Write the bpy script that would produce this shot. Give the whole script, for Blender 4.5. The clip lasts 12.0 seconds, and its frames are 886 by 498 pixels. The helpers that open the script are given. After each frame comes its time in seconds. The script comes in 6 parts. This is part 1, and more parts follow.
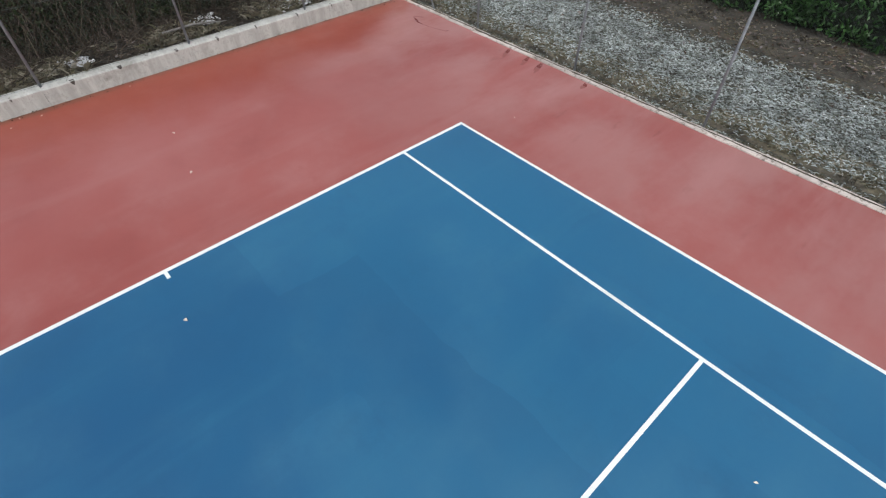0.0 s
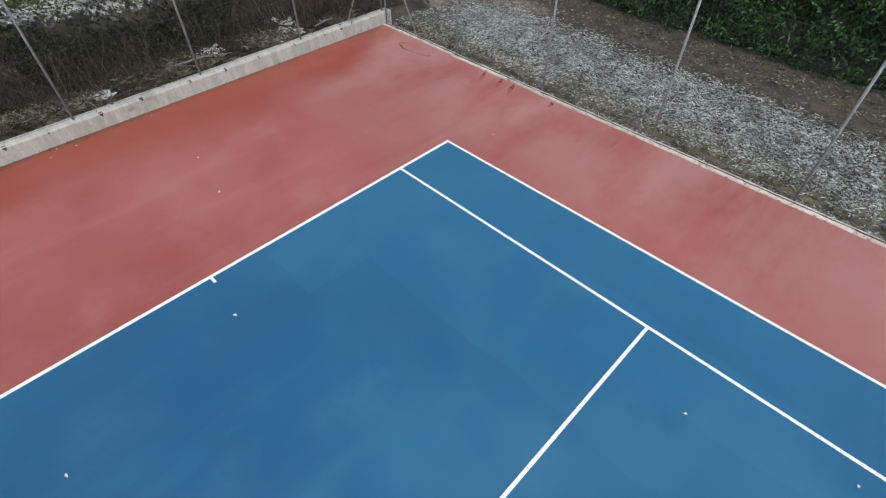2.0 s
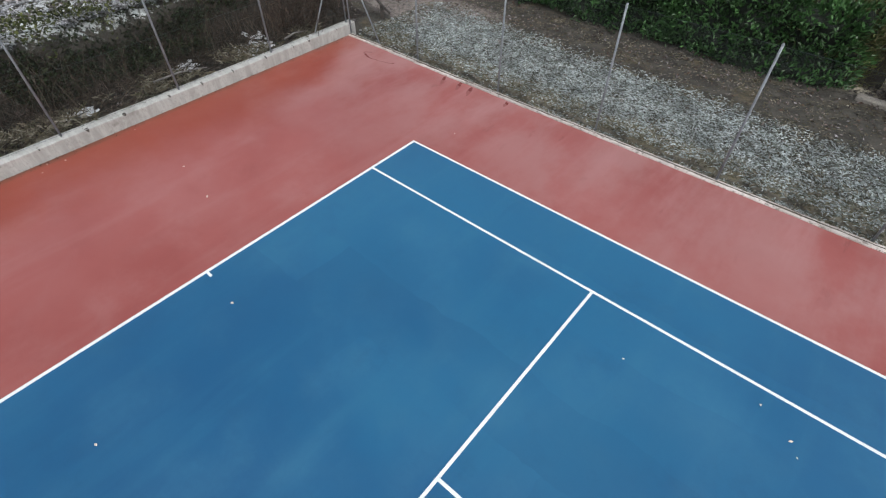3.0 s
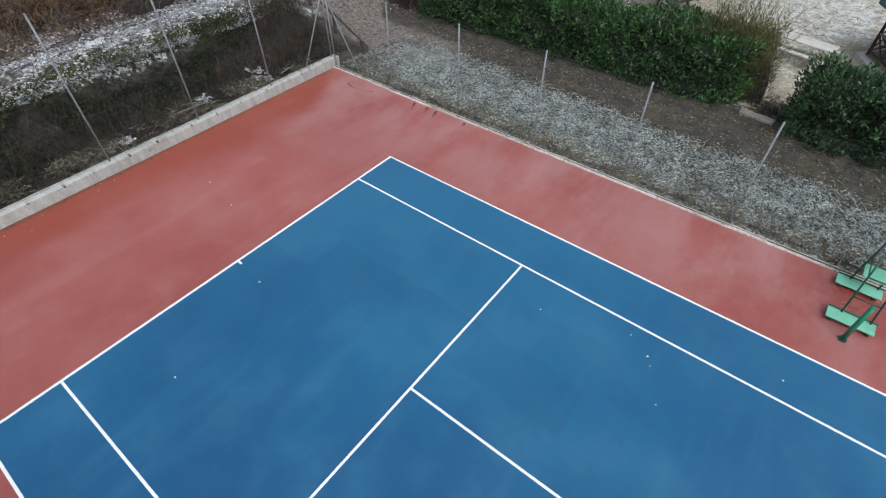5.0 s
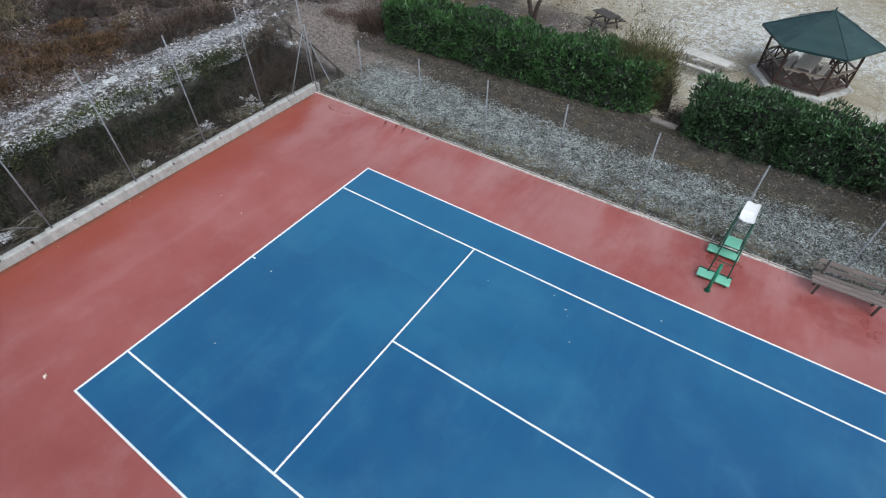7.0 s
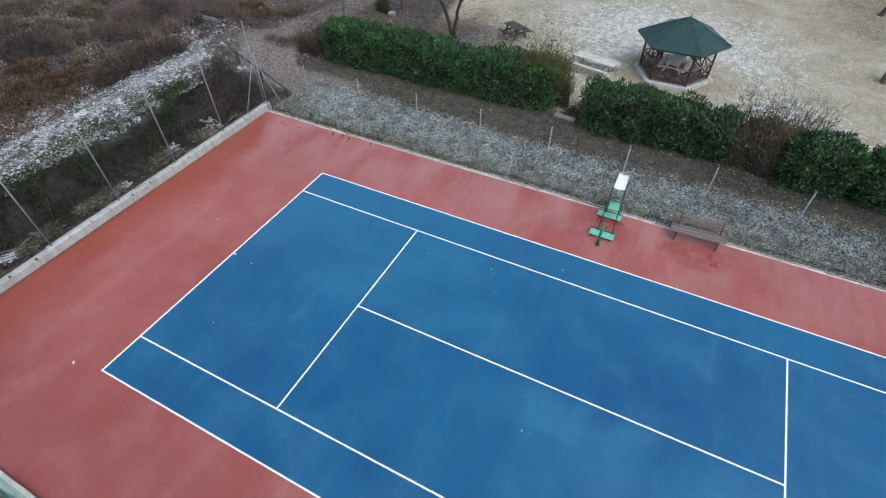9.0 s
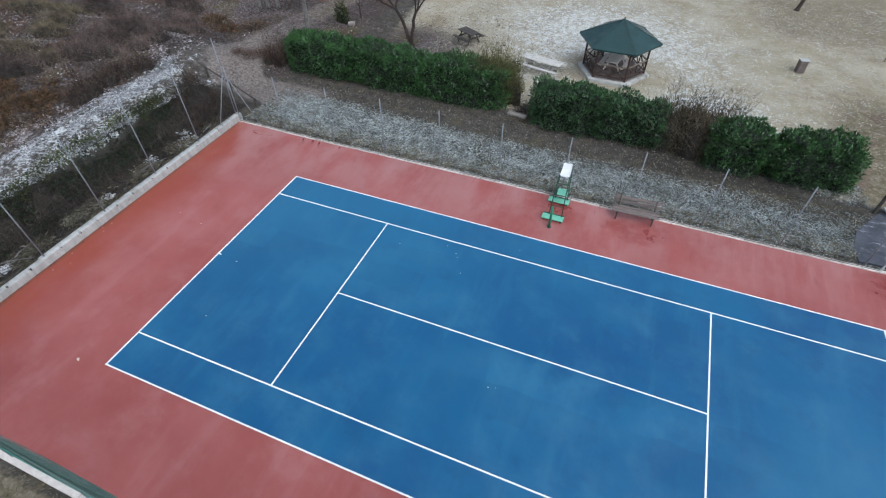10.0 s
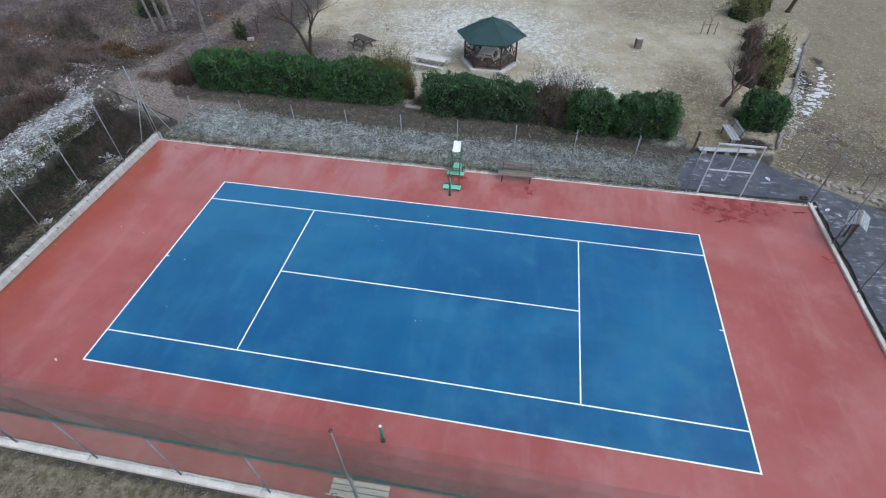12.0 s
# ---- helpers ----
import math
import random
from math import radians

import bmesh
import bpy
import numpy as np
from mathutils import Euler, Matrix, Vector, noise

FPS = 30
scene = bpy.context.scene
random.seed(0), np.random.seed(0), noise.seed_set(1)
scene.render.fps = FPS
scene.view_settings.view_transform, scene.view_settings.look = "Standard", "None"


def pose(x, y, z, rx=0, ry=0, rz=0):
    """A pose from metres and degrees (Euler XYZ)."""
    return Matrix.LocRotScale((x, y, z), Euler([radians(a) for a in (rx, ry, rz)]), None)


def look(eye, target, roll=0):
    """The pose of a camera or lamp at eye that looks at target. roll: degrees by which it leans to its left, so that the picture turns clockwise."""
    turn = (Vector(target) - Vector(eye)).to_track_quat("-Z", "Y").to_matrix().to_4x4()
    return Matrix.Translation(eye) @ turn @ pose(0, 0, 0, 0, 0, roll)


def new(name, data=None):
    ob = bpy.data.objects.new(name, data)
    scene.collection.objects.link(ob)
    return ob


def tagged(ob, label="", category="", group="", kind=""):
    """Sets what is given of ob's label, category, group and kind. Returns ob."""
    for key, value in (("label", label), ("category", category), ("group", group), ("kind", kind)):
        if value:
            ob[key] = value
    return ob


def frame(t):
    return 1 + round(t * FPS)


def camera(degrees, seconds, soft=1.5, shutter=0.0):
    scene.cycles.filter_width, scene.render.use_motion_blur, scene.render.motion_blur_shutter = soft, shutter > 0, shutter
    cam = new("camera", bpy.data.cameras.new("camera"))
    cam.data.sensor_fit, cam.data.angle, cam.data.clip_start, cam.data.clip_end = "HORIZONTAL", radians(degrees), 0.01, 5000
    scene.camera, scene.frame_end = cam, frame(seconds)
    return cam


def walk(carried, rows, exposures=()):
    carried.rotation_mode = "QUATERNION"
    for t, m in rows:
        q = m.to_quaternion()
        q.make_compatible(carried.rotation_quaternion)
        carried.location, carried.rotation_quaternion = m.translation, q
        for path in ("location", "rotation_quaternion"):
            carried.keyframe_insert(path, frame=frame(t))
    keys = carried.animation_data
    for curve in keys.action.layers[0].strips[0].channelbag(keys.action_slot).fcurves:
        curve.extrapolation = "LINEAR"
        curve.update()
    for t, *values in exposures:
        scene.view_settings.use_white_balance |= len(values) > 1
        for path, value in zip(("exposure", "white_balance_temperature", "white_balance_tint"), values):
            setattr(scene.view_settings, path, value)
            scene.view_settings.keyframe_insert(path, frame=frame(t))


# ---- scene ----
cam = camera(83.67, 12.0, 1.2)
# seconds, eye, turn
ROWS = [
    (0.0, -6.113, -0.154, 4.981, 43.931, -0.002, 48.079),
    (0.5, -6.029, -0.337, 5.248, 44.055, -0.054, 47.261),
    (1.0, -5.898, -0.545, 5.537, 43.966, 0.045, 46.775),
    (1.5, -5.751, -0.821, 5.829, 43.972, -0.110, 46.020),
    (2.0, -5.537, -1.077, 6.060, 44.033, -0.168, 44.805),
    (2.5, -5.206, -1.346, 6.320, 44.123, -0.078, 42.833),
    (3.0, -4.813, -1.732, 6.658, 44.191, -0.084, 40.524),
    (3.2, -4.654, -1.924, 6.794, 44.318, -0.224, 39.719),
    (4.8, -3.151, -3.179, 8.451, 44.453, 0.098, 38.035),
    (5.0, -2.921, -3.381, 8.701, 44.546, 0.083, 38.002),
    (5.5, -2.426, -3.829, 9.316, 44.529, 0.093, 38.229),
    (6.0, -2.021, -4.274, 9.880, 44.531, 0.132, 37.593),
    (6.5, -1.554, -4.775, 10.424, 44.584, 0.194, 36.087),
    (7.0, -1.050, -5.334, 10.933, 44.640, 0.295, 34.355),
    (7.2, -0.842, -5.555, 11.119, 44.648, 0.361, 33.734),
    (8.8, 0.630, -7.564, 12.808, 44.750, 0.237, 27.684),
    (9.0, 0.827, -7.847, 13.002, 44.766, 0.306, 26.748),
    (9.5, 1.315, -8.574, 13.510, 44.908, 0.446, 24.582),
    (10.0, 1.745, -9.390, 14.039, 44.930, 0.433, 22.114),
    (10.5, 2.165, -10.267, 14.531, 44.958, 0.414, 19.297),
    (11.0, 2.555, -11.122, 14.994, 44.913, 0.422, 16.183),
    (11.5, 2.932, -12.034, 15.480, 44.869, 0.474, 12.912),
    (12.0, 3.309, -12.958, 15.930, 44.704, 0.500, 10.310),
]
walk(cam, [(t, pose(x, y, z, rx, ry, rz)) for t, x, y, z, rx, ry, rz in ROWS], [(0, 0.45, 6480, 6), (6, 0.45, 6150, 6), (12, 0.52, 5750, 6)])

# light: an overcast winter day, grey sky with a broad weak sun behind the cloud
world = bpy.data.worlds.new("overcast_sky")
scene.world = world
world.use_nodes = True
wn, wl = world.node_tree.nodes, world.node_tree.links
sky = wn.new("ShaderNodeTexSky")
sky.sky_type, sky.sun_disc = "NISHITA", False
sky.sun_elevation, sky.sun_rotation = radians(54), radians(130)
sky.air_density, sky.dust_density, sky.ozone_density = 1.0, 4.0, 1.0
grey = wn.new("ShaderNodeHueSaturation")
grey.inputs["Saturation"].default_value = 0.42
wl.new(sky.outputs["Color"], grey.inputs["Color"])
wl.new(grey.outputs["Color"], wn["Background"].inputs["Color"])
wn["Background"].inputs["Strength"].default_value = 0.13
sun_data = bpy.data.lights.new("sun", "SUN")
sun_data.energy, sun_data.angle, sun_data.color = 1.0, radians(60), (1.0, 1.0, 0.99)
sun_lamp = new("sun", sun_data)
sun_lamp.matrix_world = look((9.0, -7.55, 16.2), (0, 0, 0))

# ---- materials ----
def nodes_of(name):
    m = bpy.data.materials.new(name)
    m.use_nodes = True
    nt = m.node_tree
    return m, nt, nt.nodes["Principled BSDF"]


def put(nt, kind, **values):
    n = nt.nodes.new(kind)
    for key, value in values.items():
        n.inputs[key.replace("_", " ")].default_value = value
    return n


def noise_of(nt, vector, scale, detail=4.0, rough=0.6, stretch=None):
    """Fractal noise over a vector, stretched along axes if wished."""
    if stretch:
        mp = put(nt, "ShaderNodeMapping", Scale=stretch)
        nt.links.new(vector, mp.inputs["Vector"])
        vector = mp.outputs["Vector"]
    n = put(nt, "ShaderNodeTexNoise", Scale=scale, Detail=detail, Roughness=rough)
    nt.links.new(vector, n.inputs["Vector"])
    return n.outputs["Fac"]


def ramp(nt, value, low, high, a=0.0, b=1.0):
    """A value remapped from low..high to a..b, smoothly and clamped."""
    n = nt.nodes.new("ShaderNodeMapRange")
    n.interpolation_type = "SMOOTHSTEP"
    for key, v in (("From Min", low), ("From Max", high), ("To Min", a), ("To Max", b)):
        n.inputs[key].default_value = v
    nt.links.new(value, n.inputs["Value"])
    return n.outputs["Result"]


def blend(nt, fac, a, b):
    """Colours mixed; a and b are sockets or RGB triples, fac a socket or number."""
    n = nt.nodes.new("ShaderNodeMix")
    n.data_type = "RGBA"
    for socket, v in ((n.inputs[0], fac), (n.inputs[6], a), (n.inputs[7], b)):
        if isinstance(v, tuple):
            socket.default_value = (*v, 1.0)
        elif isinstance(v, (int, float)):
            socket.default_value = v
        else:
            nt.links.new(v, socket)
    return n.outputs[2]


def calc(nt, op, a, b):
    n = nt.nodes.new("ShaderNodeMath")
    n.operation = op
    for socket, v in ((n.inputs[0], a), (n.inputs[1], b)):
        if isinstance(v, (int, float)):
            socket.default_value = v
        else:
            nt.links.new(v, socket)
    return n.outputs[0]


def bumped(nt, shader, height, strength, distance=0.01):
    b = put(nt, "ShaderNodeBump", Strength=strength, Distance=distance)
    nt.links.new(height, b.inputs["Height"])
    nt.links.new(b.outputs["Normal"], shader.inputs["Normal"])


def plain(name, a, b, scale=6.0, rough=0.6, metal=0.0, bump=0.3, grain=60.0, stretch=None, stain=None, vary=0.0, spec=0.5, speck=None):
    """A surface with two colours mixed by coarse noise, fine grain, wear and optional stains; vary: lightness by object."""
    m, nt, sh = nodes_of(name)
    co = nt.nodes.new("ShaderNodeTexCoord").outputs["Object"]
    big = ramp(nt, noise_of(nt, co, scale, 5.0, 0.65, stretch), 0.32, 0.68)
    fine = noise_of(nt, co, grain, 3.0, 0.6, stretch)
    col = blend(nt, big, a, b)
    dark = tuple(c * 0.7 for c in a)
    col = blend(nt, ramp(nt, fine, 0.45, 0.75, 0.0, 0.5), col, dark)
    if stain:
        col = blend(nt, ramp(nt, noise_of(nt, co, scale * 0.37, 6.0, 0.7), 0.55, 0.72, 0.0, 0.8), col, stain)
    if speck:
        col = blend(nt, ramp(nt, noise_of(nt, co, 14.0, 4.0, 0.75), 0.52, 0.62, 0.0, 0.75), col, speck)
    if vary:
        info = nt.nodes.new("ShaderNodeObjectInfo")
        hsv = nt.nodes.new("ShaderNodeHueSaturation")
        nt.links.new(ramp(nt, info.outputs["Random"], 0.0, 1.0, 1.0 - vary, 1.0 + vary), hsv.inputs["Value"])
        nt.links.new(col, hsv.inputs["Color"])
        col = hsv.outputs["Color"]
    nt.links.new(col, sh.inputs["Base Color"])
    nt.links.new(ramp(nt, big, 0.0, 1.0, max(rough - 0.1, 0.05), min(rough + 0.1, 1.0)), sh.inputs["Roughness"])
    sh.inputs["Metallic"].default_value = metal
    sh.inputs["Specular IOR Level"].default_value = spec
    bumped(nt, sh, fine, bump)
    return m


def leafy(name, tones, rough=0.45, spec=0.5, patchy=1.1, depth=0.25):
    """Foliage: each leaf its own tone, from a list of colours."""
    m, nt, sh = nodes_of(name)
    geo = nt.nodes.new("ShaderNodeNewGeometry")
    cr = nt.nodes.new("ShaderNodeValToRGB")
    cr.color_ramp.interpolation = "LINEAR"
    els = cr.color_ramp.elements
    els[0].color, els[1].color = (*tones[0], 1), (*tones[-1], 1)
    for i, c in enumerate(tones[1:-1]):
        els.new((i + 1) / (len(tones) - 1)).color = (*c, 1)
    nt.links.new(geo.outputs["Random Per Island"], cr.inputs["Fac"])
    patch = ramp(nt, noise_of(nt, geo.outputs["Position"], patchy, 3.0), 0.33, 0.67, 1.0 - depth, 1.0 + depth)
    hsv = nt.nodes.new("ShaderNodeHueSaturation")
    nt.links.new(patch, hsv.inputs["Value"])
    nt.links.new(cr.outputs["Color"], hsv.inputs["Color"])
    nt.links.new(hsv.outputs["Color"], sh.inputs["Base Color"])
    sh.inputs["Roughness"].default_value = rough
    sh.inputs["Specular IOR Level"].default_value = spec
    return m


def court_paint(name, base, deep, pale, wall_tint=None, rolled=False):
    """Acrylic court paint, damp in patches: worn paler drifts, broom streaks, fine grit, uneven gloss."""
    m, nt, sh = nodes_of(name)
    co = nt.nodes.new("ShaderNodeTexCoord").outputs["Object"]
    drift = noise_of(nt, co, 0.16, 5.0, 0.6)
    cloud = noise_of(nt, co, 0.55, 6.0, 0.68)
    streak = noise_of(nt, co, 0.5, 4.0, 0.6, (2.4, 0.4, 1.0))
    grit = noise_of(nt, co, 70.0, 3.0, 0.7)
    col = blend(nt, ramp(nt, drift, 0.36, 0.64), deep, base)
    col = blend(nt, ramp(nt, cloud, 0.46, 0.74, 0.0, 0.55 if rolled else 0.40), col, pale)
    col = blend(nt, ramp(nt, streak, 0.50, 0.72, 0.0, 0.36 if rolled else 0.28), col, pale)
    # slanting wipe marks and darker damp blotches
    turn = put(nt, "ShaderNodeMapping", Rotation=(0.0, 0.0, 0.7))
    nt.links.new(co, turn.inputs["Vector"])
    wipe = noise_of(nt, turn.outputs["Vector"], 0.8, 5.0, 0.6, (0.7, 1.5, 1.0))
    col = blend(nt, ramp(nt, wipe, 0.52, 0.74, 0.0, 0.22 if rolled else 0.14), col, pale)
    col = blend(nt, ramp(nt, noise_of(nt, co, 0.75, 6.0, 0.7), 0.52, 0.70, 0.0, 0.45 if rolled else 0.25), col, tuple(c * 0.86 for c in deep))
    col = blend(nt, ramp(nt, noise_of(nt, co, 2.6, 6.0, 0.75), 0.55, 0.75, 0.0, 0.4), col, deep)
    damp = ramp(nt, cloud, 0.35, 0.65, 0.30, 0.46)
    # broad washed drifts, and the paint roller's lapped passes
    wash = noise_of(nt, co, 0.28, 3.0, 0.5, (0.55, 1.3, 1.0))
    col = blend(nt, ramp(nt, wash, 0.46, 0.72, 0.0, 0.38 if rolled else 0.24), col, pale)
    if rolled:
        lap = nt.nodes.new("ShaderNodeTexBrick")
        for key, v in (("Scale", 1.0), ("Mortar Size", 0.0), ("Brick Width", 3.4), ("Row Height", 1.15), ("Bias", -0.1)):
            lap.inputs[key].default_value = v
        lap.inputs["Color1"].default_value, lap.inputs["Color2"].default_value = (0, 0, 0, 1), (1, 1, 1, 1)
        warp = nt.nodes.new("ShaderNodeVectorMath")
        warp.operation = "ADD"
        jig = put(nt, "ShaderNodeTexNoise", Scale=0.9, Detail=4.0)
        nt.links.new(co, jig.inputs["Vector"])
        half = nt.nodes.new("ShaderNodeVectorMath")
        half.operation = "SCALE"
        half.inputs["Scale"].default_value = 0.5
        nt.links.new(jig.outputs["Color"], half.inputs[0])
        nt.links.new(co, warp.inputs[0])
        nt.links.new(half.outputs[0], warp.inputs[1])
        nt.links.new(warp.outputs[0], lap.inputs["Vector"])
        some = ramp(nt, noise_of(nt, co, 0.22, 2.0, 0.5), 0.42, 0.62)
        bw = nt.nodes.new("ShaderNodeRGBToBW")
        nt.links.new(lap.outputs["Color"], bw.inputs[0])
        sep = nt.nodes.new("ShaderNodeSeparateXYZ")
        nt.links.new(co, sep.inputs[0])
        # paler sky sheen over the north-west half, put into the colour
        dry = calc(nt, "ADD", calc(nt, "SUBTRACT", sep.outputs["Y"], calc(nt, "MULTIPLY", sep.outputs["X"], 0.6)), calc(nt, "MULTIPLY", drift, 6.0))
        col = blend(nt, ramp(nt, dry, 0.0, 14.0, 0.0, 0.4), col, pale)
        col = blend(nt, calc(nt, "MULTIPLY", calc(nt, "MULTIPLY", bw.outputs[0], some), 0.34), col, tuple(c * 0.85 for c in deep))
    if wall_tint:
        sep = nt.nodes.new("ShaderNodeSeparateXYZ")
        nt.links.new(co, sep.inputs[0])
        # deeper red towards the west wall, brown along its foot
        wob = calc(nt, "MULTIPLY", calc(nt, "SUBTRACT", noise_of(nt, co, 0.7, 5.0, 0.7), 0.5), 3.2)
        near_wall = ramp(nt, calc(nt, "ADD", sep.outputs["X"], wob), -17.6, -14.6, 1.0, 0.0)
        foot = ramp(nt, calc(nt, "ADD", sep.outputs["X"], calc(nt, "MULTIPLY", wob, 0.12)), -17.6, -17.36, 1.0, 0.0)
        col = blend(nt, calc(nt, "MULTIPLY", near_wall, 0.85), col, wall_tint)
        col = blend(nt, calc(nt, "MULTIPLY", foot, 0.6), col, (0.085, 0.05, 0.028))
        # pale haze of the far side put into the colour, and chalky run-off from the far kerb
        run = noise_of(nt, co, 1.0, 5.0, 0.65, (1.3, 0.22, 1.0))
        far = ramp(nt, sep.outputs["Y"], 5.4, 8.4)
        far_haze = calc(nt, "MULTIPLY", ramp(nt, calc(nt, "ADD", sep.outputs["Y"], wob), 2.5, 8.0), ramp(nt, noise_of(nt, co, 0.45, 5.0, 0.65, (1.2, 0.6, 1.0)), 0.38, 0.62, 0.0, 0.5))
        far_haze = calc(nt, "MULTIPLY", far_haze, ramp(nt, sep.outputs["X"], 1.0, 10.0, 1.0, 0.25))
        col = blend(nt, far_haze, col, (0.36, 0.20, 0.195))
        col = blend(nt, calc(nt, "MULTIPLY", ramp(nt, run, 0.5, 0.72, 0.0, 0.6), far), col, pale)
        col = blend(nt, calc(nt, "MULTIPLY", ramp(nt, noise_of(nt, co, 1.7, 4.0, 0.6, (1.5, 0.4, 1.0)), 0.62, 0.7, 0.0, 0.5), far), col, tuple(c * 0.6 for c in deep))
        # puddled damp by the gate and the chair, darker red by the bench and the east wall
        def blob(x, y, rx, ry):
            dx = calc(nt, "DIVIDE", calc(nt, "SUBTRACT", calc(nt, "ADD", sep.outputs["X"], calc(nt, "MULTIPLY", wob, 0.6)), x), rx)
            dy = calc(nt, "DIVIDE", calc(nt, "SUBTRACT", calc(nt, "ADD", sep.outputs["Y"], calc(nt, "MULTIPLY", wob, 0.5)), y), ry)
            return ramp(nt, calc(nt, "ADD", calc(nt, "MULTIPLY", dx, dx), calc(nt, "MULTIPLY", dy, dy)), 0.25, 1.1, 1.0, 0.0)

        wet_dark = calc(nt, "MAXIMUM", blob(13.9, 7.9, 2.6, 1.7), calc(nt, "MULTIPLY", blob(3.3, 7.4, 1.5, 0.8), 0.6))
        wet_dark = calc(nt, "MAXIMUM", wet_dark, calc(nt, "MULTIPLY", blob(0.1, 7.5, 1.0, 0.9), 0.6))
        wet_dark = calc(nt, "MAXIMUM", wet_dark, calc(nt, "MULTIPLY", blob(17.3, 2.0, 0.7, 5.0), 0.3))
        wet_dark = calc(nt, "MULTIPLY", wet_dark, ramp(nt, noise_of(nt, co, 1.9, 5.0, 0.7), 0.36, 0.6, 0.4, 1.0))
        col = blend(nt, calc(nt, "MULTIPLY", wet_dark, 0.95), col, (0.19, 0.021, 0.016))
        damp = calc(nt, "SUBTRACT", damp, calc(nt, "MULTIPLY", wet_dark, 0.12))
    nt.links.new(col, sh.inputs["Base Color"])
    nt.links.new(damp, sh.inputs["Roughness"])
    sh.inputs["Specular IOR Level"].default_value = 0.55
    bumped(nt, sh, grit, 0.25, 0.004)
    return m


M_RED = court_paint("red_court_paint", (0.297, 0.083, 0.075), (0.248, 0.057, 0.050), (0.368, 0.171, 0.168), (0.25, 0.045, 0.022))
M_BLUE = court_paint("blue_court_paint", (0.007, 0.094, 0.214), (0.004, 0.066, 0.178), (0.028, 0.142, 0.256), rolled=True)
M_LINE = plain("white_line_paint", (0.80, 0.82, 0.82), (0.72, 0.75, 0.76), 3.0, 0.5, grain=90.0, bump=0.15, stain=(0.60, 0.63, 0.64))
M_CONC = plain("weathered_concrete", (0.46, 0.458, 0.445), (0.33, 0.326, 0.312), 2.2, 0.85, grain=22.0, bump=0.6, stretch=(1.0, 2.2, 0.35), stain=(0.13, 0.122, 0.10), vary=0.05, speck=(0.31, 0.305, 0.29))
M_KERB = plain("pale_kerb_concrete", (0.55, 0.50, 0.48), (0.40, 0.355, 0.33), 2.4, 0.85, grain=30.0, bump=0.8, stain=(0.16, 0.13, 0.10), vary=0.12, speck=(0.12, 0.10, 0.08))
M_SEAM = plain("soil_and_shade", (0.05, 0.04, 0.03), (0.085, 0.07, 0.052), 9.0, 0.95, bump=0.8)
M_WHITEWALL = plain("whitewashed_kerb", (0.60, 0.55, 0.52), (0.44, 0.395, 0.37), 1.4, 0.8, grain=30.0, bump=0.5, stain=(0.24, 0.21, 0.18), vary=0.06, speck=(0.38, 0.36, 0.33))
M_GALV = plain("galvanised_steel", (0.23, 0.25, 0.275), (0.145, 0.16, 0.18), 5.0, 0.6, metal=0.0, bump=0.1, stain=(0.2, 0.19, 0.19))
M_WIREGREY = plain("weathered_fence_wire", (0.045, 0.06, 0.058), (0.03, 0.045, 0.042), 3.0, 0.6, bump=0.0)
M_WIRE = plain("green_coated_wire", (0.010, 0.20, 0.15), (0.012, 0.15, 0.115), 3.0, 0.5, bump=0.0)
M_ROLL = plain("faded_green_mesh_roll", (0.05, 0.15, 0.12), (0.04, 0.11, 0.09), 3.0, 0.7, bump=0.2)
M_NET = plain("dark_ball_netting", (0.055, 0.10, 0.09), (0.04, 0.075, 0.066), 3.0, 0.7, bump=0.0)
M_GREEN = plain("green_enamel", (0.01, 0.19, 0.10), (0.012, 0.13, 0.075), 4.0, 0.4, bump=0.1, grain=40.0)
M_DKGREEN = plain("dark_green_enamel", (0.008, 0.075, 0.045), (0.012, 0.05, 0.035), 4.0, 0.4, bump=0.1)
M_MINT = plain("faded_green_board", (0.14, 0.42, 0.29), (0.19, 0.48, 0.36), 3.0, 0.5, bump=0.2, stain=(0.08, 0.30, 0.20))
M_PLASTIC = plain("white_plastic", (0.78, 0.79, 0.80), (0.70, 0.71, 0.72), 5.0, 0.35, bump=0.05)
M_GREYWOOD = plain("grey_weathered_wood", (0.26, 0.21, 0.17), (0.17, 0.135, 0.11), 3.0, 0.8, grain=30.0, bump=0.5, stretch=(1.0, 9.0, 9.0), vary=0.15)
M_PALEWOOD = plain("pale_weathered_wood", (0.46, 0.41, 0.35), (0.33, 0.29, 0.245), 3.0, 0.8, grain=30.0, bump=0.5, stretch=(1.0, 9.0, 9.0), vary=0.12)
M_DARKWOOD = plain("dark_stained_wood", (0.052, 0.027, 0.021), (0.032, 0.017, 0.014), 4.0, 0.6, grain=30.0, bump=0.4, vary=0.12)
M_BLACKWOOD = plain("damp_dark_wood", (0.055, 0.045, 0.04), (0.035, 0.03, 0.027), 4.0, 0.7, grain=30.0, bump=0.4)
M_TARP = plain("green_roof_felt", (0.013, 0.044, 0.045), (0.009, 0.033, 0.036), 1.2, 0.42, grain=60.0, bump=0.3, stain=(0.022, 0.066, 0.062), vary=0.06)
M_BARK = plain("tree_bark", (0.05, 0.034, 0.029), (0.028, 0.02, 0.018), 6.0, 0.9, grain=25.0, bump=0.9)
M_PALEBARK = plain("pale_grey_bark", (0.19, 0.178, 0.172), (0.10, 0.092, 0.09), 5.0, 0.9, grain=22.0, bump=0.8)
M_TWIG = leafy("brown_twigs", [(0.022, 0.015, 0.012), (0.05, 0.035, 0.028), (0.11, 0.08, 0.064)], 0.85, 0.2)
